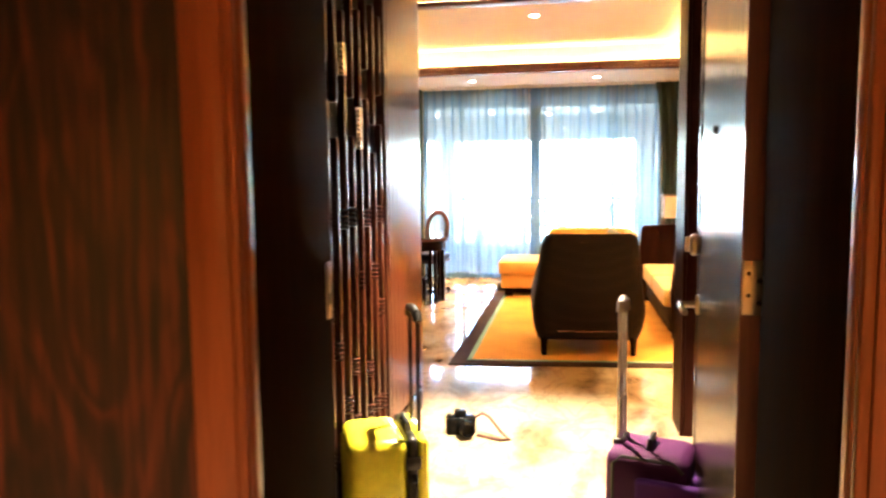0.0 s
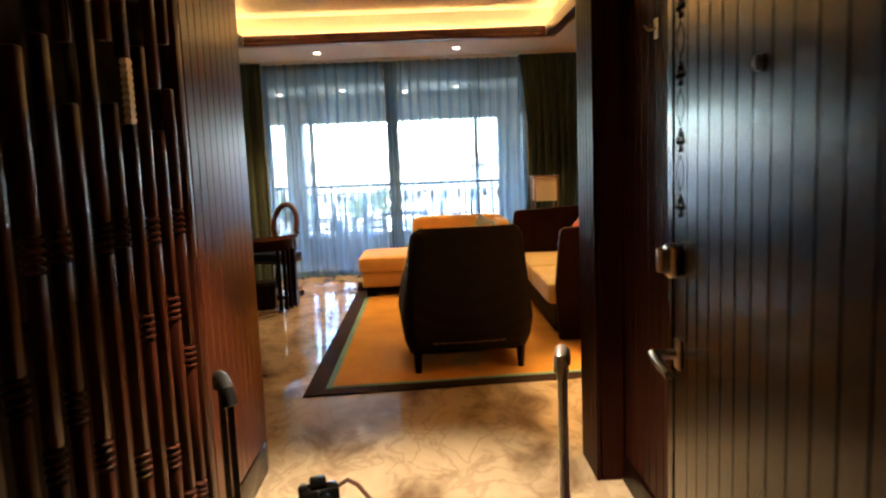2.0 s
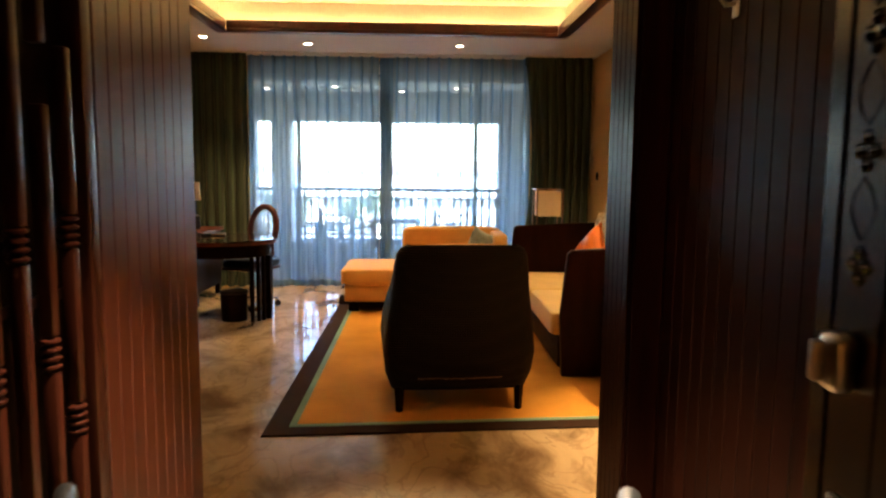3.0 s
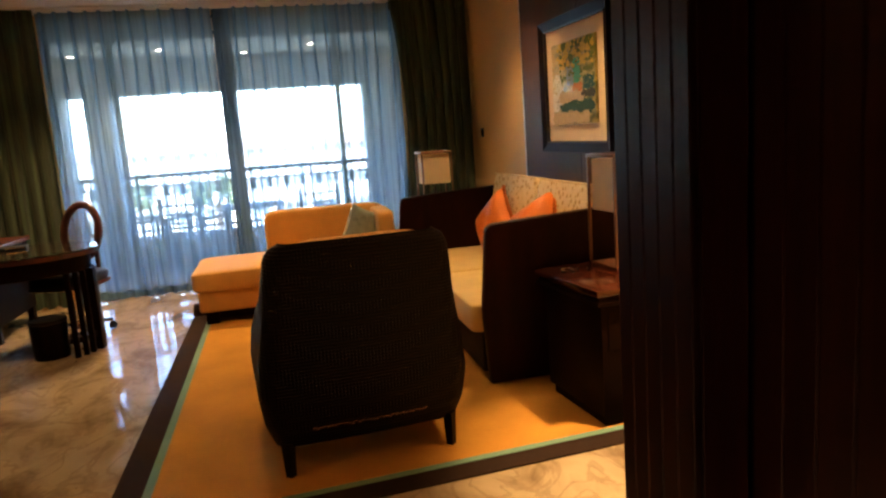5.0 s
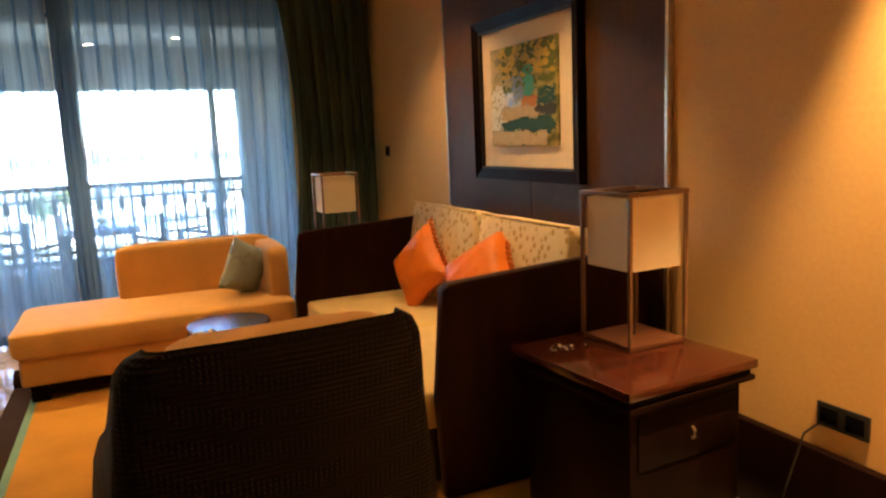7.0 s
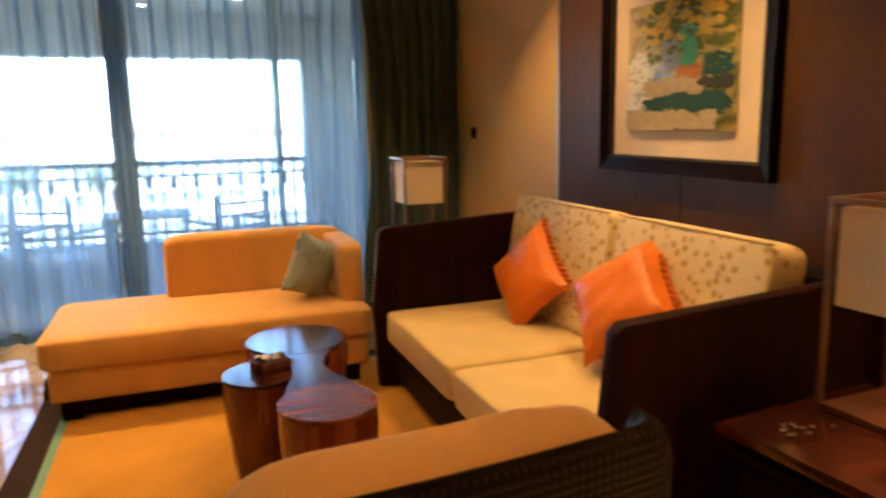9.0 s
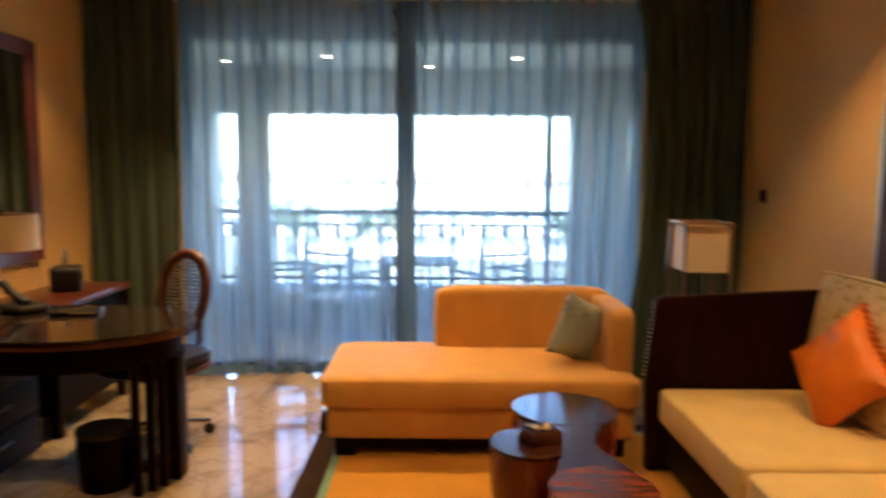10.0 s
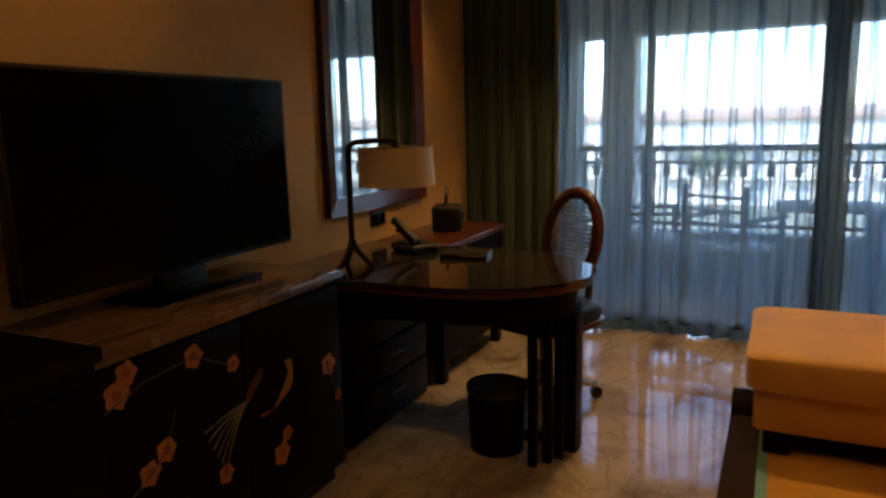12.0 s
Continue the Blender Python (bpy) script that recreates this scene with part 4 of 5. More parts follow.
bm = bmesh.new()
rows = []
levels = [0.13 + (0.990 - 0.13) * j / 36 for j in range(37)]
for z in levels:
    w, yb, reach = shell_row(z)
    r = min(0.085, reach * 0.8)
    outline = [(-w, yb + reach - (reach - r) * k / 6) for k in range(6)]
    outline += [(-w + r - r * math.cos(math.pi / 2 * k / 6), yb + r - r * math.sin(math.pi / 2 * k / 6)) for k in range(7)]
    outline += [(-w + r + (2 * w - 2 * r) * k / 12, yb - 0.012 * math.sin(math.pi * k / 12)) for k in range(1, 12)]
    outline += [(w - r + r * math.sin(math.pi / 2 * k / 6), yb + r - r * math.cos(math.pi / 2 * k / 6)) for k in range(7)]
    outline += [(w, yb + r + (reach - r) * k / 6) for k in range(1, 7)]
    rows.append([bm.verts.new((x, y, z)) for x, y in outline])
for a, b in zip(rows, rows[1:]):
    for i in range(len(a) - 1):
        bm.faces.new((a[i], a[i + 1], b[i + 1], b[i]))
bmesh.ops.recalc_face_normals(bm, faces=bm.faces[:])
bmesh.ops.solidify(bm, geom=bm.faces[:], thickness=0.05)
part("woven_shell", bm, RATTAN, chair, "dark brown woven rattan shell")
part("seat_frame", solid(-0.36, 0.36, -0.30, 0.36, 0.13, 0.26, bevel=0.02), RATTAN, chair)
for sx in (-0.352, 0.352):
    for sy in (-0.36, 0.28):
        part("leg", turned(bmesh.new(), [(0.022, -0.0), (0.030, 0.15)], 4, (sx, sy, 0.0)), ESPRESSO, chair)
# Pale beads imitate the glints of light through a slit under the shell.
bm = bmesh.new()
rnd = random.Random(12)
for k in range(34):
    puffed(bm, 0.0075, 0.006, rnd.uniform(0.004, 0.009), 0.8, 0.8, (-0.24 + 0.0145 * k, -0.397 - 0.004 * math.sin(math.pi * k / 33), 0.205 + rnd.uniform(-0.004, 0.004)), 6, 5)
part("slit_glints", bm, LAMP_WOOD, chair, "row of pale beads standing for light through a slit")
part("seat_cushion", puffed(bmesh.new(), 0.35, 0.33, 0.10, 0.3, 0.25, (0, 0.0, 0.36)), CHAISE_CLOTH, chair, "tan upholstered seat cushion")
bm = puffed(bmesh.new(), 0.310, 0.085, 0.305, 0.30, 0.25, (0, 0, 0), 40, 18)
bmesh.ops.rotate(bm, verts=bm.verts[:], cent=(0, 0, 0), matrix=Euler((radians(8), 0, 0)).to_matrix())
bmesh.ops.translate(bm, verts=bm.verts[:], vec=(0.020, -0.352, 0.674))
part("back_cushion", bm, CHAISE_CLOTH, chair, "tan upholstered back cushion")

# ---- chaise ----
chaise = thing("chaise_longue", 0.12, 8.42, 0.015, 0, "gold upholstered chaise longue with low side back on the rug", "chaise")
part("base", solid(-0.79, 0.80, -0.40, 0.40, 0.10, 0.28, bevel=0.02, seg=3), CHAISE_CLOTH, chaise, "gold upholstered base")
for sx in (-0.70, 0.70):
    for sy in (-0.33, 0.33):
        part("foot", solid(sx - 0.05, sx + 0.05, sy - 0.04, sy + 0.04, 0, 0.10, bevel=0.006), ESPRESSO, chaise)
part("plinth", solid(-0.66, 0.66, -0.34, 0.34, 0.03, 0.10), ESPRESSO, chaise, "dark recessed plinth")
part("seat", puffed(bmesh.new(), 0.83, 0.43, 0.085, 0.22, 0.10, (0, 0, 0.345), 56, 14), CHAISE_CLOTH, chaise, "thick gold seat cushion")
bm = puffed(bmesh.new(), 0.535, 0.085, 0.215, 0.25, 0.22, (0.29, 0.34, 0.575), 40, 14)
part("back", bm, CHAISE_CLOTH, chaise, "gold upholstered low back")
part("end_arm", puffed(bmesh.new(), 0.07, 0.33, 0.20, 0.25, 0.22, (0.76, 0.08, 0.555), 40, 14), CHAISE_CLOTH, chaise, "gold upholstered end arm")
bm = pillow(bmesh.new(), 0.18, 0.075, 3)
lone("scatter_cushion", bm, GREY_SATIN, "shiny grey-green satin scatter cushion leaning on the chaise", "cushion", pose(0.685, 8.37, 0.620, 10, 22, 40))

# ---- sofa ----
sofa = thing("sofa", 1.52, 6.92, 0.015, 0, "two-seat sofa with dark woven sides and cream cushions", "sofa")
part("base", solid(-0.50, 0.52, -1.005, 0.955, 0.05, 0.27, bevel=0.015), RATTAN, sofa, "dark woven base")


def sofa_side(y0, y1, name, fore=0.0):
    bm = bmesh.new()
    pts = [(-0.48, 0.0), (0.53, 0.0), (0.53, 0.93), (0.40, 0.92), (-0.43, 0.875), (-0.46, 0.85), (-0.50, 0.42)]
    pts = [(x - fore if x < 0 else x, z) for x, z in pts]
    a = [bm.verts.new((x, y0, z)) for x, z in pts]
    b = [bm.verts.new((x, y1, z)) for x, z in pts]
    bm.faces.new(a), bm.faces.new(b[::-1])
    for i in range(len(pts)):
        bm.faces.new((a[i], b[i], b[(i + 1) % len(pts)], a[(i + 1) % len(pts)]))
    bmesh.ops.recalc_face_normals(bm, faces=bm.faces[:])
    bmesh.ops.bevel(bm, geom=bm.edges[:], offset=0.014, segments=2, profile=0.5, affect="EDGES")
    return part(name, bm, SOFA_WOOD, sofa, "dark red-brown side panel")


sofa_side(-1.07, -1.01, "side")
far_side = sofa_side(0.96, 1.02, "side", 0.10)
stud_mesh = put_mesh("stud", puffed(bmesh.new(), 0.006, 0.006, 0.006, 1, 1, (0, 0, 0), 8, 6), NICKEL)
for k in range(18):
    share("stud", stud_mesh, far_side, pose(-0.556 - 0.0026 * k, 0.99, 0.84 - 0.021 * k))
part("back_frame", solid(0.40, 0.54, -1.005, 0.955, 0.27, 0.90, bevel=0.02), RATTAN, sofa)
for y0, b0, bw in ((-0.53, -0.470, 0.432), (0.452, 0.478, 0.470)):
    part("seat_cushion", puffed(bmesh.new(), 0.385, 0.478, 0.085, 0.16, 0.09, (-0.165, y0, 0.355), 60, 16), CREAM_CLOTH, sofa, "cream seat cushion")
    bm = puffed(bmesh.new(), 0.082, bw, 0.295, 0.17, 0.12, (0, 0, 0), 56, 18)
    bmesh.ops.rotate(bm, verts=bm.verts[:], cent=(0, 0, 0), matrix=Euler((0, radians(10), 0)).to_matrix())
    bmesh.ops.translate(bm, verts=bm.verts[:], vec=(0.262, b0, 0.715))
    back = part("back_cushion", bm, FLORAL, sofa, "cream back cushion with tan floral pattern")
    tilt = Euler((0, radians(10), 0)).to_matrix()
    ring = [(sx * 0.076, b0 + (bw - 0.01) * u, 0.288) for sx in (-1,) for u in (-1, -0.5, 0, 0.5, 1)]
    part("piping", tube(bmesh.new(), [tuple(tilt @ Vector((x, 0, z)) + Vector((0.262, y, 0.715))) for x, y, z in ring], 0.006, 8), CREAM_CLOTH, back, "cream piped edge")
for x, y, z, rx, ry, rz, s, half in ((1.575, 7.36, 0.675, 157.2, 138.0, 86.3, 1, 0.205), (1.585, 6.60, 0.730, 132.2, 143.4, 69.1, 2, 0.21)):
    t = tagged(new("orange_cushion"), "shiny orange satin scatter cushion with ruffled edge on the sofa", "cushion", "orange cushions")
    part("pad", pillow(bmesh.new(), half, 0.085, s), ORANGE_SATIN, t)
    bm = bmesh.new()
    prev = None
    for k in range(61):
        v = -1 + 2 * k / 60
        edge = half * (1 - 0.10 * (1 - v * v))
        wave = 0.012 * math.sin(k * 1.25)
        row = [bm.verts.new((half * v, 0.004 * math.sin(k), edge - 0.006)), bm.verts.new((half * v, wave, edge + 0.014)), bm.verts.new((half * v, -wave * 0.8, edge + 0.03))]
        if prev:
            for q in range(2):
                bm.faces.new((prev[q], prev[q + 1], row[q + 1], row[q]))
        prev = row
    bmesh.ops.solidify(bm, geom=bm.faces[:], thickness=0.003)
    part("ruffled_trim", bm, ORANGE_SATIN, t, "gathered satin ruffle")
    t.matrix_world = pose(x, y, z, rx, ry, rz)


# ---- side tables with box lamps ----
def side_table(name, x, y, rz, label):
    t = thing(name, x, y, 0.015, rz, label, "table", "side tables")
    part("top", solid(-0.29, 0.29, -0.31, 0.31, 0.615, 0.645, bevel=0.004), ROSEWOOD_TOP, t, "polished red-brown top")
    part("apron", solid(-0.272, 0.272, -0.292, 0.292, 0.592, 0.6148), ESPRESSO, t)
    part("lower_moulding", solid(-0.285, 0.285, -0.305, 0.305, 0.572, 0.592, bevel=0.005), ESPRESSO, t)
    part("body", solid(-0.25, 0.25, -0.27, 0.27, 0.05, 0.572, bevel=0.004), ESPRESSO, t)
    part("plinth", solid(-0.23, 0.23, -0.25, 0.25, 0.0, 0.05), ESPRESSO, t)
    d = part("drawer", solid(-0.22, 0.22, -0.276, -0.2705, 0.36, 0.54, bevel=0.002), ESPRESSO, t)
    part("pull", tube(bmesh.new(), [(0.0, -0.29, 0.43), (0.0, -0.30, 0.44), (0.0, -0.30, 0.46), (0.0, -0.29, 0.47)], 0.005, 6), NICKEL, d, "small metal pull")


def box_lamp(x, y, z, rz):
    t = thing("table_lamp", x, y, z, rz, "unlit box lamp with square cream shade in an open wooden frame", "lamp", "box lamps")
    s, h = 0.130, 0.565
    part("base", solid(-s, s, -s, s, 0.0, 0.018, bevel=0.003), LAMP_BASE, t, "red-brown wooden base")
    for sx in (-1, 1):
        for sy in (-1, 1):
            part("post", solid(sx * s - 0.007, sx * s + 0.007, sy * s - 0.007, sy * s + 0.007, 0.018, h - 0.016, bevel=0.002), LAMP_WOOD, t)
        part("top_rail", solid(sx * s - 0.009, sx * s + 0.009, -s - 0.009, s + 0.009, h - 0.0158, h, bevel=0.002), LAMP_WOOD, t)
        part("top_rail", solid(-s + 0.0092, s - 0.0092, sx * s - 0.009, sx * s + 0.009, h - 0.0158, h, bevel=0.002), LAMP_WOOD, t)
    for x0, x1, y0, y1 in ((-0.117, 0.117, -0.117, -0.114), (-0.117, 0.117, 0.114, 0.117), (-0.117, -0.114, -0.1138, 0.1138), (0.114, 0.117, -0.1138, 0.1138)):
        part("shade_panel", solid(x0, x1, y0, y1, 0.285, 0.54), SHADE_CLOTH, t, "cream linen shade panel")
    part("stem", turned(bmesh.new(), [(0.008, 0.018), (0.008, 0.36), (0.018, 0.37), (0.018, 0.42)], 12), BRONZE, t)
    part("bulb", turned(bmesh.new(), [(0.012, 0.42), (0.03, 0.46), (0.03, 0.49), (0.012, 0.515)], 14), IVORY_AND_LIT, t)
    part("cross_bar", solid(-s, s, -0.005, 0.005, h - 0.012, h - 0.006), BRONZE, t)


side_table("side_table", 1.568, 5.395, 5, "dark side table with polished red-brown top beside the sofa")
box_lamp(1.69, 5.52, 0.66, 3)
side_table("side_table", 1.50, 8.42, 0, "dark side table with lamp between sofa and drapes")
box_lamp(1.39, 8.50, 0.66, 0)
beads = thing("glass_beads", 1.42, 5.56, 0.66, 0, "small scatter of clear glass beads on the side table", "ornament")
rnd = random.Random(8)
for k in range(14):
    part("bead", puffed(bmesh.new(), 0.009, 0.007, 0.005, 1, 1, (rnd.uniform(-0.07, 0.07), rnd.uniform(-0.035, 0.035), 0.005), 8, 6), CHROME, beads)

# ---- coffee table of three drums ----
drums = thing("coffee_table", 0.37, 7.05, 0.015, 0, "dark polished coffee table of three joined barrel drums", "table")
for x, y, r, name in ((-0.125, -0.01, 0.15, "drum"), (0.06, -0.40, 0.175, "drum"), (0.075, 0.39, 0.225, "drum")):
    part(name, turned(bmesh.new(), [(r * 0.70, 0), (r * 0.72, 0.02), (r * 0.84, 0.12), (r * 0.95, 0.27), (r, 0.38), (r * 0.99, 0.448)], 40, (x, y, 0)), DRUM_WOOD, drums)
    # Only the front top takes the veneer lightened for its reflection.
    part("drum_top", turned(bmesh.new(), [(r * 0.985, 0.4482), (r, 0.452), (r, 0.462), (r * 0.985, 0.466)], 40, (x, y, 0)), CHEVRON_LIT if y < -0.3 else ROSEWOOD_TOP, drums, "polished rosewood top")
bm = bmesh.new()
outline = []
for k in range(13):
    f = k / 12
    outline.append((0.06 - 0.10 - 0.03 * math.cos(2 * math.pi * f), -0.31 + 0.58 * f))
right = [(0.06 + 0.10 + 0.04 * math.cos(2 * math.pi * k / 12), 0.27 - 0.58 * k / 12) for k in range(13)]
ring = outline + right
lo = [bm.verts.new((x, y, 0.405)) for x, y in ring]
hi = [bm.verts.new((x, y, 0.4645)) for x, y in ring]
bm.faces.new(hi), bm.faces.new(lo[::-1])
for i in range(len(ring)):
    bm.faces.new((lo[i], lo[(i + 1) % len(ring)], hi[(i + 1) % len(ring)], hi[i]))
part("neck", bm, ROSEWOOD_TOP, drums, "bridging top between the drums")
tray = thing("keepsake_box", 0.285, 7.06, 0.481, 24, "small open dark wooden box holding crumpled foil sweets", "box")
part("tray", solid(-0.065, 0.065, -0.05, 0.05, 0, 0.045, bevel=0.004), MAHOGANY, tray)
part("liner", solid(-0.055, 0.055, -0.04, 0.04, 0.0452, 0.05), BLACK, tray)
rnd = random.Random(3)
for k in range(7):
    part("sweet", puffed(bmesh.new(), 0.014, 0.011, 0.008, 0.7, 0.7, (rnd.uniform(-0.045, 0.045), rnd.uniform(-0.03, 0.03), 0.057), 8, 6), CHROME if k % 2 else IVORY_AND_LIT, tray)

# ---- painting ----
pic = thing("framed_painting", 2.073, 6.90, 1.65, 0, "framed garden pond painting in black frame with cream mat", "painting")
HW, HH = 0.56, 0.465


def moulding(a, b, c, d, x0, x1):
    """Four mitred sticks between an outer and an inner rectangle."""
    bm = bmesh.new()
    o = [(-a, -b), (a, -b), (a, b), (-a, b)]
    i = [(-c, -d), (c, -d), (c, d), (-c, d)]
    for k in range(4):
        n = (k + 1) % 4
        prof = []
        for (y, z) in (o[k], o[n], i[n], i[k]):
            prof.append((bm.verts.new((0, y, z)), bm.verts.new((x0 if (y, z) in o else x1, y, z))))
        for f in ((0, 1, 2, 3),):
            bm.faces.new([prof[q][1] for q in f])
            bm.faces.new([prof[q][0] for q in f][::-1])
        for q in range(4):
            bm.faces.new((prof[q][0], prof[(q + 1) % 4][0], prof[(q + 1) % 4][1], prof[q][1]))
    bmesh.ops.remove_doubles(bm, verts=bm.verts[:], dist=0.0001)
    return bm


part("frame", moulding(HW, HH, HW - 0.066, HH - 0.066, -0.05, -0.028), ESPRESSO, pic, "broad black wood frame")
part("inner_lip", moulding(HW - 0.062, HH - 0.062, HW - 0.074, HH - 0.074, -0.036, -0.03), BRONZE, pic)
part("mat", solid(-0.014, -0.001, -(HW - 0.068), HW - 0.068, -(HH - 0.068), HH - 0.068), MAT_BOARD, pic, "cream mat board")
part("canvas", solid(-0.030, -0.0145, -0.355, 0.355, -0.275, 0.285, bevel=0.002), CANVAS, pic, "raised painted canvas")


def strokes(name, colour, count, area, size, seed, stretch=1.0):
    rnd = random.Random(seed)
    bm = bmesh.new()
    for k in range(count):
        y, z = rnd.uniform(area[0], area[1]), rnd.uniform(area[2], area[3])
        r, a = size * rnd.uniform(0.5, 1.3), rnd.uniform(-0.5, 0.5)
        n = 7
        vs = []
        for i in range(n):
            p = 2 * math.pi * i / n
            u, v = r * math.cos(p) * rnd.uniform(0.7, 1.2) * stretch, r * 0.5 * math.sin(p) * rnd.uniform(0.7, 1.3)
            yy, zz = y + u * math.cos(a) - v * math.sin(a), z + u * math.sin(a) + v * math.cos(a)
            vs.append(bm.verts.new((-0.0305 - 0.00006 * k - 0.0002 * (seed % 7), max(-0.352, min(0.352, yy)), max(-0.272, min(0.282, zz)))))
        bm.faces.new(vs)
    tagged(part(name, bm, STROKE[colour], pic), kind="stuff")


strokes("foliage_stroke", "green", 120, (-0.34, 0.20, 0.03, 0.27), 0.028, 1)
strokes("foliage_stroke", "gold", 120, (-0.33, 0.24, 0.11, 0.28), 0.026, 2)
strokes("trunk_stroke", "sand", 26, (0.27, 0.34, 0.02, 0.27), 0.022, 2)
strokes("mist_stroke", "white", 40, (0.17, 0.33, -0.04, 0.07), 0.022, 3)
strokes("mist_stroke", "grey", 60, (-0.02, 0.09, -0.01, 0.11), 0.018, 3)
strokes("tree_stroke", "jade", 130, (-0.125, -0.035, 0.0, 0.16), 0.016, 4)
strokes("hedge_stroke", "teal", 60, (-0.33, -0.18, -0.05, 0.03), 0.020, 4)
strokes("bank_stroke", "sand", 110, (-0.14, 0.20, -0.12, -0.06), 0.022, 4, 2.0)
strokes("bloom_stroke", "rust", 60, (-0.15, -0.01, -0.06, 0.0), 0.016, 5)
strokes("shade_stroke", "dark", 60, (-0.34, -0.13, -0.10, -0.06), 0.014, 5, 2.2)
strokes("water_stroke", "teal", 130, (-0.31, 0.18, -0.19, -0.125), 0.022, 5, 2.2)
strokes("rock_stroke", "white", 60, (0.18, 0.345, -0.17, -0.05), 0.026, 6)
strokes("bank_stroke", "sand", 130, (-0.24, 0.345, -0.27, -0.20), 0.024, 6, 1.8)


def switch_plate(name, x, y, z, w, h, face, label, holes):
    t = thing(name, x, y, z, 0, label, "wall plate")
    s = -1 if face < 0 else 1
    a, b = sorted((0.001 * s, 0.012 * s))
    part("plate", solid(a, b, -w / 2, w / 2, -h / 2, h / 2, bevel=0.003), BLACK, t)
    a, b = sorted((0.0122 * s, 0.0145 * s))
    for k in range(holes):
        yy = -w / 2 + w * (k + 0.5) / holes
        part("rocker", solid(a, b, yy - w / holes * 0.35, yy + w / holes * 0.35, -h * 0.32, h * 0.32, bevel=0.001), BLACK_GLOSS, t)


switch_plate("wall_switch", 2.1, 9.29, 1.352, 0.09, 0.09, -1, "small square black wall switch on the beige wall", 1)
switch_plate("power_socket", 2.1, 4.95, 0.455, 0.19, 0.085, -1, "black wall socket plate above the skirting", 2)
switch_plate("desk_socket", -2.6, 8.37, 0.87, 0.15, 0.08, 1, "black double wall socket under the mirror", 2)
bm = tube(bmesh.new(), [(2.082, 5.03, 0.42), (2.05, 5.06, 0.38), (2.03, 5.10, 0.20), (2.02, 5.14, 0.02), (1.97, 5.06, 0.008), (1.98, 4.92, 0.008), (2.04, 4.84, 0.008), (1.98, 4.78, 0.008), (1.93, 4.86, 0.008), (1.98, 5.0, 0.010), (1.95, 5.2, 0.02)], 0.004, 6)
lone("power_cable", bm, BLACK, "thin black power cable lying loosely on the marble", "cable")

# ---- media cabinets and television ----
cab = thing("media_cabinet", -2.34, 6.69, 0, 0, "black lacquer cabinet with painted blossoms and bird, marble top", "cabinet")
part("body", solid(-0.25, 0.215, -0.54, 0.545, 0.06, 0.80, bevel=0.004), ESPRESSO, cab)
part("plinth", solid(-0.25, 0.19, -0.52, 0.52, 0, 0.06), BLACK, cab)
part("marble_top", solid(-0.255, 0.245, -0.575, 0.57, 0.802, 0.838, bevel=0.005), TOP_MARBLE, cab, "brown veined marble top")
doors = []
for y0, y1 in ((-0.535, 0.0), (0.004, 0.54)):
    doors.append(part("door", solid(0.2155, 0.232, y0, y1, 0.075, 0.79, bevel=0.002), LACQUER, cab, "black lacquer door"))


def on_front(bm, y, z, r, n, wob, seed, lift):
    rnd = random.Random(seed)
    vs = [bm.verts.new((0.2325 + lift, y + r * (1 + wob * math.cos(5 * 2 * math.pi * i / n)) * math.cos(2 * math.pi * i / n) * rnd.uniform(0.92, 1.08),
                        z + r * (1 + wob * math.cos(5 * 2 * math.pi * i / n)) * math.sin(2 * math.pi * i / n) * rnd.uniform(0.92, 1.08))) for i in range(n)]
    bm.faces.new(vs)


FLOWERS = [(-0.426, 0.762, 0.032), (-0.461, 0.715, 0.038), (-0.198, 0.735, 0.034), (-0.040, 0.662, 0.026), (-0.322, 0.506, 0.034), (-0.383, 0.465, 0.034), (-0.105, 0.331, 0.030),
           (0.457, 0.497, 0.040), (0.510, 0.360, 0.022), (0.162, 0.277, 0.040), (0.196, 0.335, 0.026)]
for k, (y, z, r) in enumerate(FLOWERS):
    bm, core = bmesh.new(), bmesh.new()
    on_front(bm, y, z, r, 25, 0.12, k, 0.0)
    on_front(core, y, z, r * 0.4, 12, 0.1, k + 50, 0.0008)
    d = doors[0] if y < 0 else doors[1]
    part("blossom", bm, PEACH, d, "peach painted blossom")
    tagged(part("blossom_heart", core, PEACH_DEEP, cab), "red painted blossom heart")


def leaf_shape(pts, name, material, label):
    """A painted shape on the cabinet front: widths along a bent line."""
    bm = bmesh.new()
    lo = [bm.verts.new((0.2333, y - w, z - w * 0.4)) for y, z, w in pts]
    hi = [bm.verts.new((0.2333, y + w, z + w * 0.4)) for y, z, w in pts]
    for i in range(len(pts) - 1):
        bm.faces.new((lo[i], hi[i], hi[i + 1], lo[i + 1]))
    part(name, bm, material, doors[1], label)


leaf_shape([(0.120, 0.440, 0.004), (0.150, 0.452, 0.026), (0.182, 0.470, 0.044), (0.205, 0.500, 0.038), (0.222, 0.530, 0.020), (0.232, 0.560, 0.013), (0.222, 0.585, 0.014), (0.206, 0.592, 0.006)], "painted_bird", OCHRE, "ochre painted crane")
leaf_shape([(0.070, 0.452, 0.004), (0.092, 0.448, 0.016), (0.118, 0.444, 0.006)], "painted_wing_tip", PEACH_DEEP, "red painted wing tip")
leaf_shape([(0.020, 0.520, 0.010), (0.040, 0.552, 0.038), (0.062, 0.585, 0.034), (0.076, 0.606, 0.012)], "painted_rock", surface("umber_lacquer", (0.07, 0.022, 0.008), 0.45), "umber painted rock")
